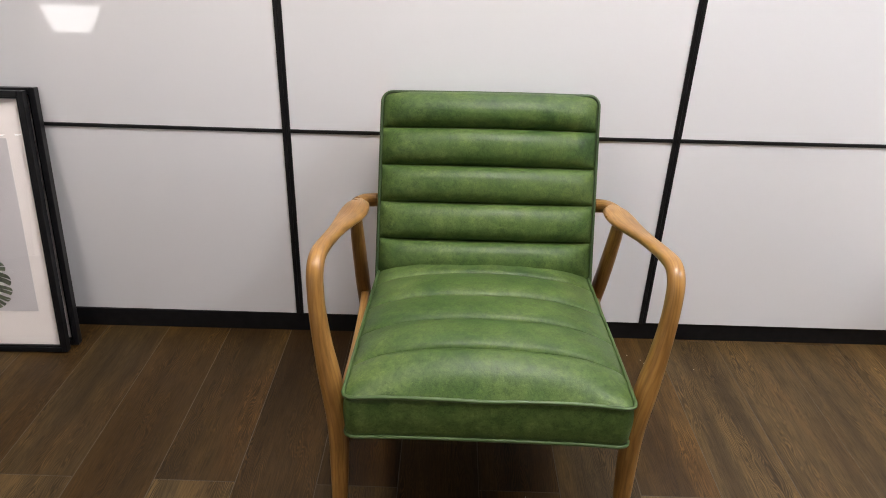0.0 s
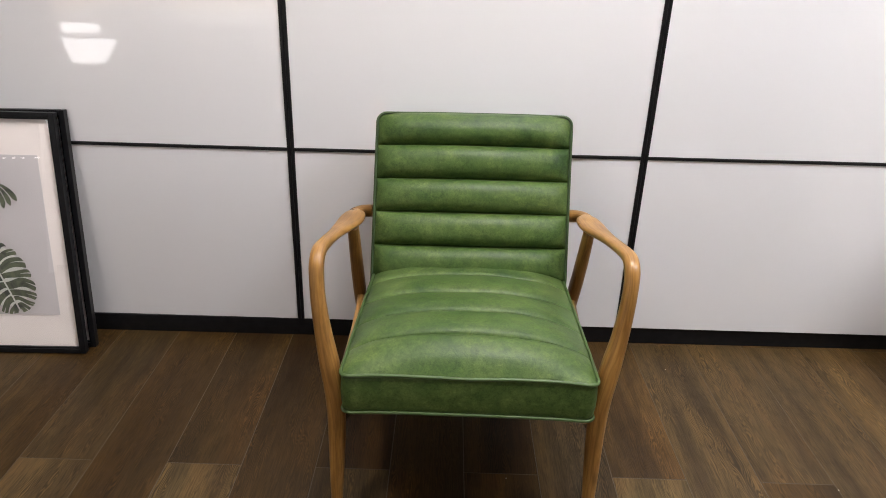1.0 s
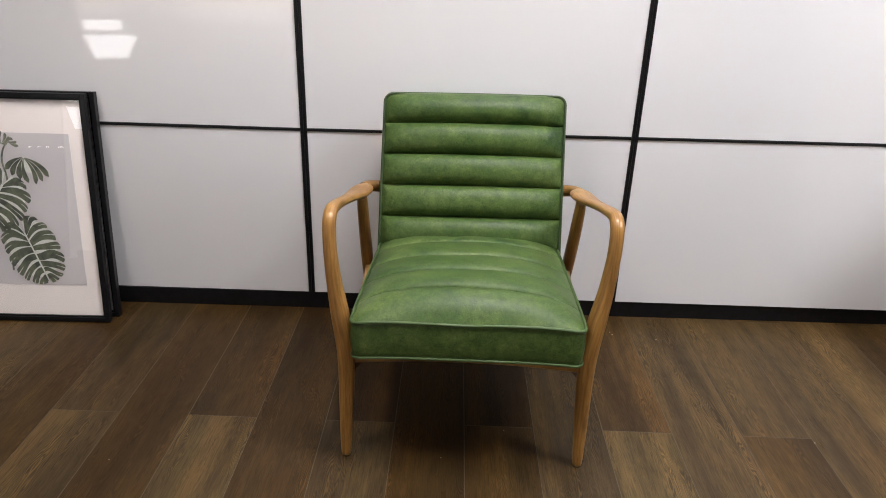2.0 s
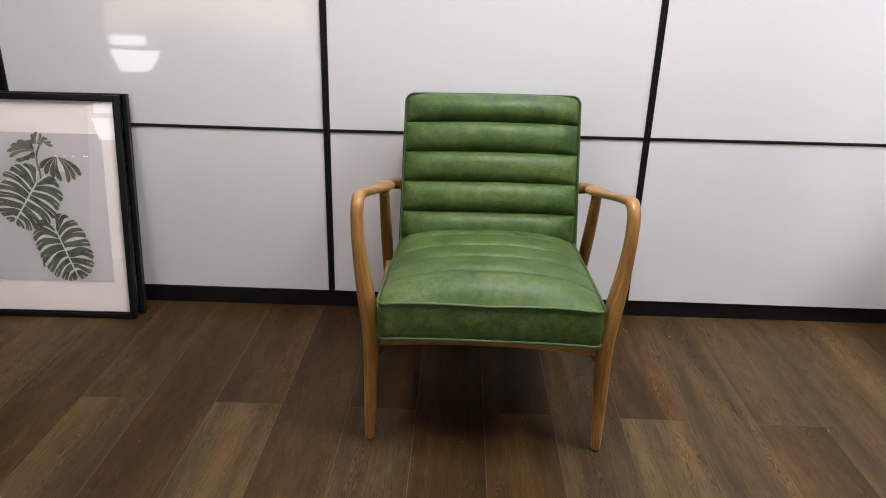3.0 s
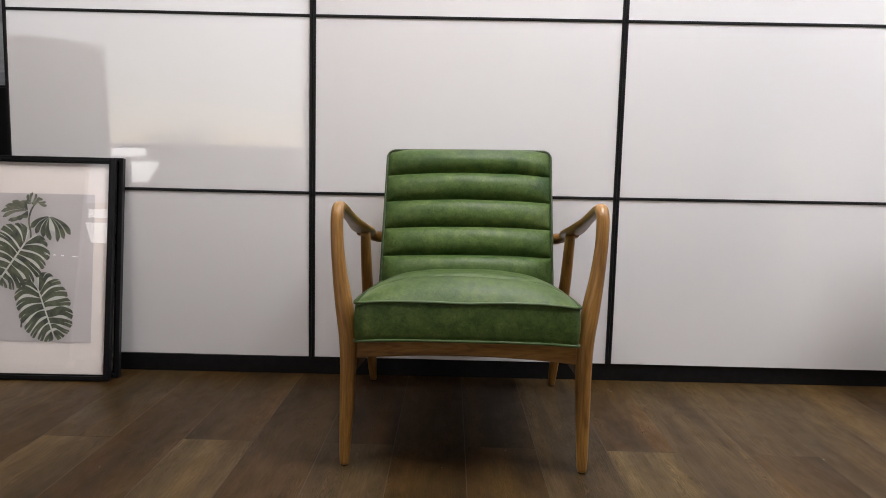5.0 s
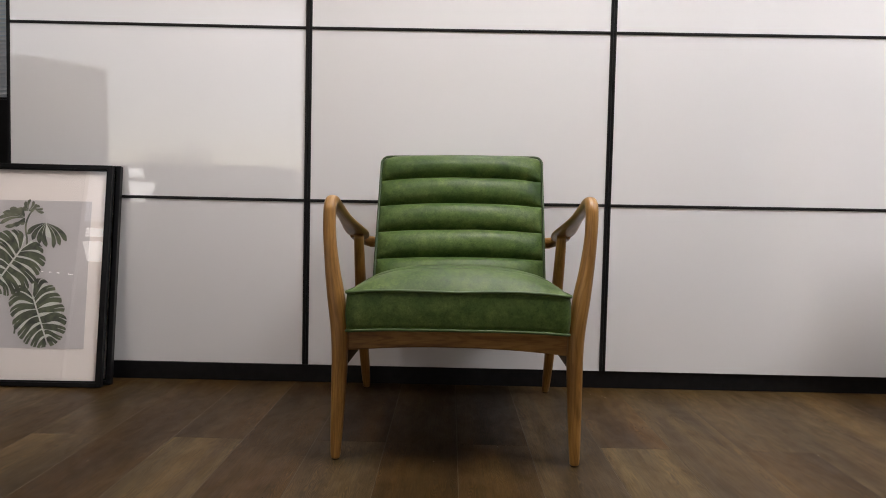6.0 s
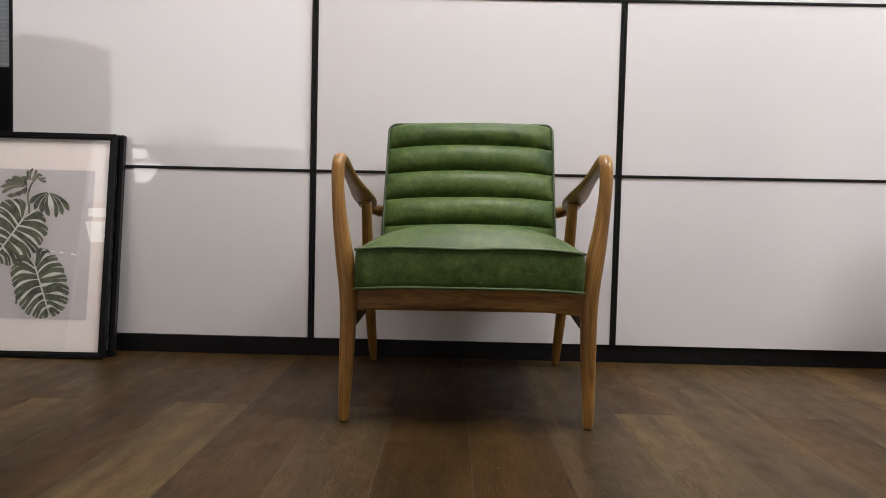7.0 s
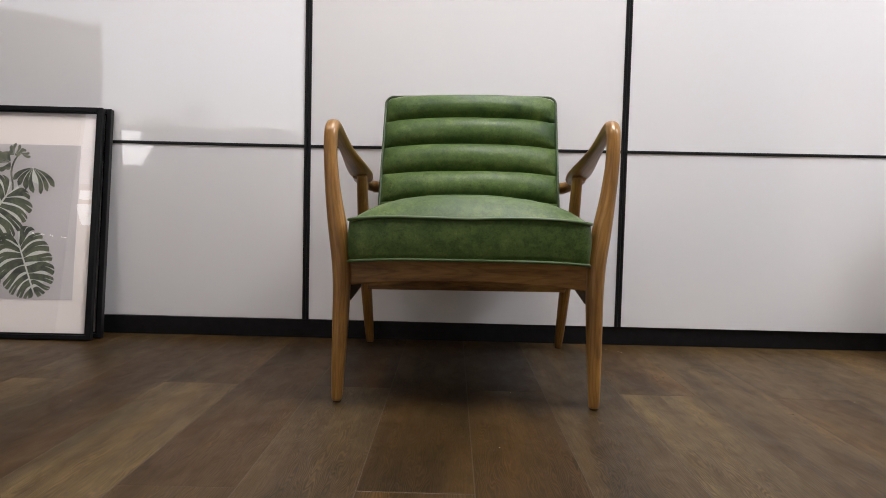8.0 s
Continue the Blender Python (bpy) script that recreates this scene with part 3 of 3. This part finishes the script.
def apron():
    bm = bmesh.new()
    n, rows = 40, []
    for i in range(n + 1):
        x = -0.268 + 0.536 * i / n
        low = 0.269 - 0.014 * abs(x / 0.268) ** 2.2
        rows.append([bm.verts.new((x, y, z)) for y, z in ((-0.319, 0.321), (-0.320, low + 0.003), (-0.317, low), (-0.296, low), (-0.296, 0.321))])
    for a, b in zip(rows, rows[1:]):
        for k in range(5):
            bm.faces.new((a[k], a[(k + 1) % 5], b[(k + 1) % 5], b[k]))
    bm.faces.new(rows[0])
    bm.faces.new(rows[-1][::-1])
    bmesh.ops.recalc_face_normals(bm, faces=bm.faces[:])
    return bm


part("front_rail", apron(), WOOD_X, chair)
cpart("rear_rail", box(-0.29, 0.29, 0.205, 0.228, 0.188, 0.255, 0.004), WOOD_X, soft=False)
cpart("back_rail", sweep(fine([(-r[0], *r[1:]) for r in RAIL_END] + RAIL_END[::-1]), (0, 0, 1)), WOOD)


# ---- framed botanical prints ----
PW, PH = 0.52, 0.717


def leaf_edge(th, back):
    """The heart-shaped margin: along the midrib and out from it, by the angle from the tip."""
    c = (1 - back) / 2
    return c + (1 + back) / 2 * math.cos(th), math.sin(th) ** 0.8 * (1.0 + 0.10 * math.cos(th + 1.8))


def facing(bm):
    for f in bm.faces:
        f.normal_update()
        if f.normal.y > 0:
            f.normal_flip()
    return bm


def leaf_axes(base, tip, width):
    a, b = Vector((*base, 0)), Vector((*tip, 0))
    return a, b - a, Vector((-(b - a).y, (b - a).x, 0)).normalized() * width * 0.5


def leaf_ground(base, tip, width, back, y):
    """The pale wash under a leaf, which shows as its veins."""
    bm = bmesh.new()
    a, ax, sd = leaf_axes(base, tip, width)
    rim = []
    for k in range(48):
        th = math.pi * (0.02 + 0.96 * (k / 23 if k < 24 else (47 - k) / 23))
        p, q = leaf_edge(th, back)
        w = a + ax * (0.15 + 0.82 * (p - 0.15)) + sd * (0.84 * q * (1 if k < 24 else -1))
        rim.append(bm.verts.new((w.x, y, w.y)))
    rim.insert(24, bm.verts.new((a.x + ax.x * 0.04, y, a.y + ax.y * 0.04)))
    hub = bm.verts.new((a.x + ax.x * 0.4, y, a.y + ax.y * 0.4))
    for p, q in zip(rim, rim[1:] + rim[:1]):
        bm.faces.new((hub, p, q))
    return facing(bm)


def leaf_mesh(base, tip, width, lobes=6, back=0.30, y=0.0, seed=0):
    """A split leaf laid flat: lobes from a midrib to a heart-shaped margin, parted by thin veins, most of them split at the end."""
    bm = bmesh.new()
    dice = random.Random(seed)
    a, ax, sd = leaf_axes(base, tip, width)
    for sgn in (-1, 1):
        cuts = [(i + (dice.uniform(-0.16, 0.16) if 0 < i < lobes else 0.0)) / lobes for i in range(lobes + 1)]
        for i in range(lobes):
            length, split, bend = dice.uniform(0.93, 1.05), dice.uniform(0.42, 0.75), dice.uniform(-0.02, 0.03)
            f0, f1 = cuts[i] + 0.011, cuts[i + 1] - 0.017
            for half in (0, 1):
                grid = []
                for k in range(11):
                    q = k / 10
                    gap = 0.075 * max(0.0, (q - split) / (1 - split)) ** 0.7
                    row = []
                    for j in range(5):
                        e = (0.5 - gap) * j / 4 if half == 0 else 1 - (0.5 - gap) * (4 - j) / 4
                        f = f0 + (f1 - f0) * e
                        p = f ** 1.25 * 0.98 + 0.006
                        th = math.pi * 0.95 * (1 - max(0.0, f) ** 0.80)
                        mp, mq = leaf_edge(max(th, 0.02), back)
                        round_end = 1 - 0.07 * abs(2 * e - 1) ** 3 - (0.05 if split < 0.7 else 0.0) * (1 - abs(2 * abs(2 * e - 1) - 1)) * 0.3
                        out = q * length * round_end
                        swing = -0.075 * math.sin(math.pi * q) * (1 - 0.5 * f) + bend * math.sin(5.5 * q + 1.7 * i)
                        w = a + ax * (p + (mp - p) * out + swing) + sd * sgn * (0.026 + (mq - 0.026) * out)
                        row.append(bm.verts.new((w.x, y, w.y)))
                    grid.append(row)
                for r0, r1 in zip(grid, grid[1:]):
                    for j in range(4):
                        bm.faces.new((r0[j], r0[j + 1], r1[j + 1], r1[j]))
    return facing(bm)


def fan_leaf(base, tips, y):
    """A leaf seen from its edge: tapering fingers that spread and droop from one point."""
    bm = bmesh.new()
    a = Vector((*base, 0))
    mid = Vector((*tips[len(tips) // 2], 0)) - a
    for i, tip in enumerate(tips):
        ax = Vector((*tip, 0)) - a
        near = [Vector((*tips[k], 0)) - Vector((*tip, 0)) for k in (i - 1, i + 1) if 0 <= k < len(tips)]
        wide = 0.44 * min(n.length for n in near)
        sd = Vector((-ax.y, ax.x, 0)).normalized()
        droop = -0.10 * math.copysign(1.0, ax.x * mid.y - ax.y * mid.x) * ax.length
        rows = []
        for k in range(9):
            q = k / 8
            w = a + ax * (0.06 + 0.94 * q) + sd * (droop * math.sin(math.pi * q))
            h = wide * (0.05 + 0.95 * q) * math.sqrt(max(0.03, 1 - max(0.0, (q - 0.72) / 0.28) ** 2))
            rows.append([bm.verts.new((w.x + sd.x * h * e, y, w.y + sd.y * h * e)) for e in (-1, 0, 1)])
        for r0, r1 in zip(rows, rows[1:]):
            for j in range(2):
                bm.faces.new((r0[j], r0[j + 1], r1[j + 1], r1[j]))
    return facing(bm)


def fan_ground(base, tips, y):
    bm = bmesh.new()
    rim = [bm.verts.new((base[0] + (px - base[0]) * 0.62, y, base[1] + (pz - base[1]) * 0.62)) for px, pz in tips]
    bm.faces.new([bm.verts.new((base[0], y, base[1]))] + rim)
    return facing(bm)


def stalk(points, half, y):
    sb = bmesh.new()
    prev = None
    for p in spline([(px, pz, 0) for px, pz in points], 6):
        pair = (sb.verts.new((p[0] - half, y, p[1])), sb.verts.new((p[0] + half, y, p[1])))
        if prev:
            sb.faces.new((prev[0], prev[1], pair[1], pair[0]))
        prev = pair
    return facing(sb)


def picture(m, label, with_print):
    t = thing("picture_frame", m, label, "picture frame", "leaning picture frames")
    w, b, d = PW / 2, 0.014, 0.022
    for name, bx in (("frame_bar", (-w, -w + b, -d, 0, 0, PH)), ("frame_bar", (w - b, w, -d, 0, 0, PH)),
                     ("frame_bar", (-w + b, w - b, -d, 0, 0, b)), ("frame_bar", (-w + b, w - b, -d, 0, PH - b, PH))):
        part(name, box(*bx, 0.002), FRAME_BLACK, t)
    for bx in ((-w + b, -w + b + 0.005, b, PH - b), (w - b - 0.005, w - b, b, PH - b), (-w + b + 0.005, w - b - 0.005, b, b + 0.005), (-w + b + 0.005, w - b - 0.005, PH - b - 0.005, PH - b)):
        part("inner_lip", box(*bx[:2], -d + 0.004, -0.010, *bx[2:], 0.001), FRAME_BLACK, t)
    part("mat", box(-w + b, w - b, -0.009, -0.004, b, PH - b), MAT_BOARD, t, "white mat board")
    if with_print:
        px0, px1, pz0, pz1 = -0.197, 0.195, 0.120, 0.598
        art = part("print", box(px0, px1, -0.0102, -0.0092, pz0, pz1), PRINT, t, "grey botanical print")
        y = -0.0107

        def at(px, pz):  # steps of 1.81 mm from the print's right lower corner
            return (px1 - 0.00181 * px, pz0 + 0.00181 * pz)

        part("stem", stalk([at(90, 248), at(102, 247), at(111, 235), at(115, 215), at(111, 190), at(112, 145), at(115, 105), at(121, 55), at(123, 25)], 0.0030, y + 0.0003), LEAF_PALE, art)
        part("stem", stalk([at(79, 222), at(88, 190), at(95, 161)], 0.0016, y + 0.0003), LEAF_PALE, art)
        for base, tip, width, lobes, back, seed in ((at(96, 96), at(62, 3), 0.192, 8, 0.26, 3), (at(119, 178), at(168, 102), 0.222, 8, 0.30, 8)):
            part("leaf_ground", leaf_ground(base, tip, width, back, y + 0.0002), LEAF_VEIN, art, "pale green wash")
            part("leaf", leaf_mesh(base, tip, width, lobes, back, y, seed), LEAF_DARK, art)
        part("leaf_ground", fan_ground(at(79, 225), [at(111, 203), at(89, 187), at(63, 179), at(41, 192)], y + 0.0002), LEAF_VEIN, art, "pale green wash")
        part("leaf", fan_leaf(at(79, 225), [at(111, 203), at(102, 193), at(89, 187), at(76, 181), at(63, 179), at(52, 184), at(41, 192)], y), LEAF_DARK, art)
        part("leaf", fan_leaf(at(117, 233), [at(130, 250), at(145, 249), at(157, 241), at(164, 231), at(161, 221), at(151, 215), at(137, 218), at(124, 220)], y), LEAF_PALE, art)
        part("leaf", fan_leaf(at(112, 245), [at(122, 251), at(118, 262), at(110, 266), at(103, 263), at(97, 257), at(103, 248)], y), LEAF_PALE, art)
        part("leaf", fan_leaf(at(102, 250), [at(92, 254), at(86, 249), at(84, 242)], y), LEAF_PALE, art)
    pane = bmesh.new()
    pane.faces.new([pane.verts.new((x, -0.0145, z)) for x, z in ((-w + b, b), (w - b, b), (w - b, PH - b), (-w + b, PH - b))])
    part("glazing", pane, GLASS, t, "clear glass").visible_shadow = False
    part("backing", box(-w + 0.004, w - 0.004, -0.0035, 0.0, 0.004, PH - 0.004), FRAME_BLACK, t)
    return t


picture(pose(-0.874, -0.104, 0.0, -6.8, 0, 3.0), "black picture frame with a white mat, leaning on the wardrobe", False)
picture(pose(-0.888, -0.136, 0.0, -7.3, 0, 1.75), "black framed print of green monstera leaves, leaning", True)


# ---- window corner beside the wardrobe ----
FABRIC_GREY = wall_material("grey_fabric", (0.11, 0.105, 0.10), 0.9)
TRIM, _nt, _b = material("pale_trim", (0.75, 0.73, 0.70), 0.35)
TABLE_WHITE = wall_material("table_paint", (0.80, 0.75, 0.70), 0.4)
SLAT, _nt, _b = material("blind_slat", (0.62, 0.62, 0.63), 0.45)
# emission that stands in for bright patches and glints; no lamp is known here
STANDIN_GLOW = glow_material("standin_glow", (1.0, 0.97, 0.95), 3.2)

win = tagged(new("window_1"), "white window behind a venetian blind", "window", kind="structure")
win.location = (-1.68, Y1, 0.9)
for bx in ((-0.62, -0.57, 0.02, 0.08, 0, 1.4), (0.57, 0.62, 0.02, 0.08, 0, 1.4), (-0.57, 0.57, 0.02, 0.08, 0, 0.05), (-0.57, 0.57, 0.02, 0.08, 1.35, 1.4), (-0.02, 0.02, 0.025, 0.075, 0.05, 1.35)):
    part("window_frame", box(*bx, 0.004), TRIM, win)
blind = thing("venetian_blind", pose(-1.68, Y1 - 0.03, 0.9), "pale grey venetian blind with closed slats", "blind")
part("head_rail", box(-0.64, 0.64, -0.02, 0.02, 1.42, 1.46, 0.003), TRIM, blind)
slat = box(-0.63, 0.63, -0.0125, 0.0125, -0.0006, 0.0006)
bmesh.ops.rotate(slat, verts=slat.verts[:], cent=(0, 0, 0), matrix=Matrix.Rotation(radians(52), 3, "X"))
first = part("slat", slat, SLAT, blind)
first.location = (0, 0, 0.01)
for k in range(1, 80):
    o = first.copy()
    scene.collection.objects.link(o)
    o.location = (0, 0, 0.01 + k * 0.0176)
part("bottom_rail", box(-0.63, 0.63, -0.012, 0.012, -0.02, 0.0, 0.002), TRIM, blind)

cab = thing("low_cabinet", pose(-1.30, 0.32, 0), "black low cabinet under the window", "cabinet")
part("body", box(-0.23, 0.23, -0.2, 0.25, 0.03, 0.955, 0.004), BLACK, cab)
part("plinth", box(-0.22, 0.22, -0.18, 0.24, 0.0, 0.03), BLACK, cab)
part("door", box(-0.225, 0.225, -0.218, -0.202, 0.04, 0.945, 0.003), FRAME_BLACK, cab)

# ---- things that show only in the gloss of the doors, and one that shades them ----
scr = thing("partition_screen", pose(-1.695, -0.86, 0, 0, 0, -37.0), "grey fabric partition screen with pale edging", "screen")
part("panel", box(-0.56, 0.555, -0.018, 0.018, 0.02, 1.255, 0.004), FABRIC_GREY, scr)
part("edging", box(0.556, 0.570, -0.022, 0.022, 0.02, 1.275, 0.003), TRIM, scr)
part("edging", box(-0.56, 0.555, -0.022, 0.022, 1.256, 1.275, 0.003), TRIM, scr)
# row of glints on the screen, built as glowing dashes
for u, half in ((0.420, 0.006), (0.455, 0.006), (0.490, 0.007), (0.542, 0.011)):
    part("glint_dash", box(u - half, u + half, 0.0182, 0.0210, 0.521, 0.526), STANDIN_GLOW, scr, "small glowing dash put in for a glint")
part("foot", box(-0.45, -0.40, -0.2, 0.2, 0.0, 0.02, 0.004), BLACK, scr)
part("foot", box(0.40, 0.45, -0.2, 0.2, 0.0, 0.02, 0.004), BLACK, scr)

desk = thing("console_table", pose(-0.83, -1.44, 0), "pale grey console table with an open shelf", "table")
part("tabletop", box(-0.47, 0.49, -0.2, 0.2, 0.775, 0.80, 0.003), TABLE_WHITE, desk)
part("shelf", box(-0.45, 0.47, -0.18, 0.18, 0.57, 0.59, 0.002), TABLE_WHITE, desk)
part("front_panel", box(-0.17, 0.478, 0.182, 0.196, 0.592, 0.774), TABLE_WHITE, desk)
part("front_panel", box(-0.425, 0.445, 0.182, 0.196, 0.04, 0.568), TABLE_WHITE, desk)
part("side_panel", box(0.482, 0.490, -0.19, 0.19, 0.04, 0.774), TABLE_WHITE, desk)
for lx in (-0.445, 0.465):
    for ly in (-0.175, 0.165):
        part("leg", box(lx - 0.016, lx + 0.016, ly - 0.016, ly + 0.016, 0.0, 0.774, 0.003), TABLE_WHITE, desk)
# added glowing box for the bright, sunlit-looking patches mirrored in the doors
lamp = thing("bright_patch_box", pose(-1.180, -1.27, 0.5905), "added white box, two glowing faces in place of bright patches", "lamp")
part("body", box(-0.09, 0.168, -0.06, 0.0, 0.0, 0.18, 0.003), TRIM, lamp)
low = bmesh.new()
q = [(-0.045, 0.015), (0.100, 0.015), (0.165, 0.115), (-0.080, 0.115)]
f0 = [low.verts.new((x, 0.001, z)) for x, z in q]
f1 = [low.verts.new((x, 0.006, z)) for x, z in q]
low.faces.new(f0)
low.faces.new(f1[::-1])
for i in range(4):
    low.faces.new((f0[i], f1[i], f1[(i + 1) % 4], f0[(i + 1) % 4]))
bmesh.ops.recalc_face_normals(low, faces=low.faces[:])
part("patch_face", low, STANDIN_GLOW, lamp, "glowing lower face")
part("patch_face", box(-0.070, 0.095, 0.001, 0.006, 0.140, 0.183), STANDIN_GLOW, lamp, "glowing upper face")


def jar(x, y, r, h, neck):
    t = thing("glass_jar", pose(x, y, 0.80), "clear glass jar standing on the console table", "jar", "jars on the table")
    prof = [(r * 0.9, 0.0), (r, 0.006), (r, h * 0.72), (neck, h * 0.86), (neck, h), (neck * 1.08, h), (neck * 1.08, h + 0.004), (neck * 0.7, h + 0.004)]
    bm = bmesh.new()
    rings = [[bm.verts.new((a * math.cos(2 * math.pi * k / 20), a * math.sin(2 * math.pi * k / 20), z)) for k in range(20)] for a, z in prof]
    for a, b in zip(rings, rings[1:]):
        for k in range(20):
            bm.faces.new((a[k], a[(k + 1) % 20], b[(k + 1) % 20], b[k]))
    bm.faces.new(rings[0][::-1])
    bm.faces.new(rings[-1])
    smooth(part("body", bm, GLASS, t, "clear glass"))
    lid = bmesh.new()
    bmesh.ops.create_cone(lid, cap_ends=True, segments=20, radius1=neck * 1.1, radius2=neck * 1.05, depth=0.014)
    bmesh.ops.translate(lid, verts=lid.verts[:], vec=(0, 0, h + 0.011))
    part("lid", lid, TRIM, t)


for x, y, r, h, n in ((-1.05, -1.27, 0.020, 0.032, 0.018), (-0.99, -1.29, 0.022, 0.034, 0.020), (-0.935, -1.28, 0.018, 0.038, 0.016), (-0.87, -1.28, 0.016, 0.105, 0.008), (-0.83, -1.30, 0.032, 0.085, 0.028), (-0.76, -1.28, 0.014, 0.100, 0.007)):
    jar(x, y, r, h, n)

# unseen block, added to cast the soft shadow on the right-hand door
storage = thing("shading_cabinet", pose(2.24, -0.52, 0), "added pale grey cabinet, out of view, that shades the right wardrobe door", "cabinet")
part("body", box(-0.33, 0.33, -0.19, 0.19, 0.04, 0.97, 0.01, 3), TABLE_WHITE, storage)
part("plinth", box(-0.31, 0.31, -0.17, 0.17, 0.0, 0.04), BLACK, storage)
for a, b in ((-0.325, -0.003), (0.003, 0.325)):
    d = part("door", box(a, b, -0.208, -0.192, 0.06, 0.95, 0.004), TABLE_WHITE, storage)
    part("handle", box((a + b) / 2 - 0.05, (a + b) / 2 + 0.05, -0.222, -0.209, 0.75, 0.762, 0.003), TRIM, d, "pale bar handle")

# ---- crumbs on the floor ----
CRUMB_PALE, _nt, _b = material("crumb_pale", (0.62, 0.58, 0.52), 0.8)
CRUMB_DARK, _nt, _b = material("crumb_dark", (0.012, 0.009, 0.007), 0.8)


def crumbs(name, places, size, mat, label):
    bm = bmesh.new()
    dice = random.Random(11)
    for x, y in places:
        made = bmesh.ops.create_icosphere(bm, subdivisions=1, radius=size)["verts"]
        sx, sy, turn = dice.uniform(0.7, 1.6), dice.uniform(0.6, 1.1), dice.uniform(0, 3)
        for v in made:
            px, py = v.co.x * sx, v.co.y * sy
            v.co = Vector((x + px * math.cos(turn) - py * math.sin(turn), y + px * math.sin(turn) + py * math.cos(turn), size * 0.45 + v.co.z * 0.5 * dice.uniform(0.8, 1.1)))
    tagged(part(name, bm, mat), label, "crumbs", kind="stuff")


crumbs("pale_crumbs", ((0.984, -0.090), (1.126, -0.127), (1.410, -0.615), (0.558, -0.996), (0.45, -0.727), (0.609, -0.613), (-0.34, -0.778), (0.99, -0.105), (0.95, -0.07)), 0.0015, CRUMB_PALE, "small pale crumbs scattered on the plank floor")
crumbs("dark_crumbs", ((0.996, -0.462), (1.006, -0.419), (1.023, -0.423), (1.212, -0.731), (0.109, -0.959), (1.238, -0.447), (0.876, -0.471)), 0.0017, CRUMB_DARK, "small dark crumbs scattered on the plank floor")

# ---- floor planks ----
WORN_EDGE, _nt, _b = material("plank_worn_edge", (0.085, 0.068, 0.045), 0.5)
nt_worn = noise_tex(_nt, coords(_nt), 35.0, 4.0, 0.7)
_nt.links.new(ramp(_nt, nt_worn, [(0.56, (0.046, 0.029, 0.013)), (0.78, (0.105, 0.085, 0.060))]), _b.inputs["Base Color"])
PLANK_W, PLANK_L, SEAM_X = 0.1805, 1.22, 0.5072


def plank_mesh(x0, x1, y0, y1):
    """A board with a worn, chamfered edge; the middle of its lower face is its origin."""
    w, l, c, t = (x1 - x0) / 2, (y1 - y0) / 2, 0.0011, 0.004
    w, l = w - 0.0001, l - 0.0001
    top = [(-w + c, -l + c, 0), (w - c, -l + c, 0), (w - c, l - c, 0), (-w + c, l - c, 0)]
    mid = [(-w, -l, -0.0003), (w, -l, -0.0003), (w, l, -0.0003), (-w, l, -0.0003)]
    low = [(x, y, -t) for x, y, _ in mid]
    faces = [(0, 1, 2, 3)]
    for i in range(4):
        j = (i + 1) % 4
        faces += [(4 + i, 4 + j, j, i), (8 + i, 8 + j, 4 + j, 4 + i)]
    me = bpy.data.meshes.new("plank")
    me.from_pydata(top + mid + low, [], faces)
    me.materials.append(PLANKS["mid"])
    me.materials.append(WORN_EDGE)
    for i in (1, 3, 5, 7):
        me.polygons[i].material_index = 1
    return me


# tones darkened under the chair for its shadow, lifted on the brighter right side
TONES = {(-8, 0): "tan", (-8, -1): "tan", (-7, 0): "mid", (-7, -1): "mid", (-6, 0): "grey", (-6, -1): "tan", (-5, 0): "dark", (-5, -1): "mid",
         (-4, 0): "dark", (-4, -1): "pale", (-3, 0): "dark", (-3, -1): "mid", (-2, 0): "shaded", (-2, -1): "tan", (-1, 0): "dark", (-1, -1): "mid",
         (0, 0): "shaded", (0, -1): "dark", (1, 0): "tan", (1, -1): "tan", (2, 0): "mid", (2, -1): "pale", (3, 0): "tan", (3, -1): "tan",
         (4, 0): "tan", (4, -1): "mid", (5, 0): "tan", (5, -1): "tan", (6, 0): "tan", (6, -1): "tan"}
tone_dice = random.Random(4)
made_planks = {}
k0, k1 = math.floor((X0 - SEAM_X) / PLANK_W), math.ceil((X1 - SEAM_X) / PLANK_W)
order = [(k, j) for k in range(k0, k1) for j in range(-6, 2)]
for k, j in order:
    x0, x1 = SEAM_X + k * PLANK_W, SEAM_X + (k + 1) * PLANK_W
    start = -0.597 if k % 2 == 0 else -1.205
    y0, y1 = max(start + j * PLANK_L, Y0), min(start + (j + 1) * PLANK_L, 0.05)
    x0, x1 = max(x0, X0), min(x1, X1)
    if y1 - y0 < 0.02 or x1 - x0 < 0.01:
        continue
    key = (round(x1 - x0, 4), round(y1 - y0, 4))
    if key not in made_planks:
        made_planks[key] = plank_mesh(x0, x1, y0, y1)
    o = new("plank", made_planks[key])
    o.parent = floor
    tone = TONES.get((k, j)) or tone_dice.choice(("dark", "grey", "mid", "mid", "tan"))
    o.material_slots[0].link = "OBJECT"
    o.material_slots[0].material = PLANKS[tone]
    o.location = ((x0 + x1) / 2, (y0 + y1) / 2, 0.0)
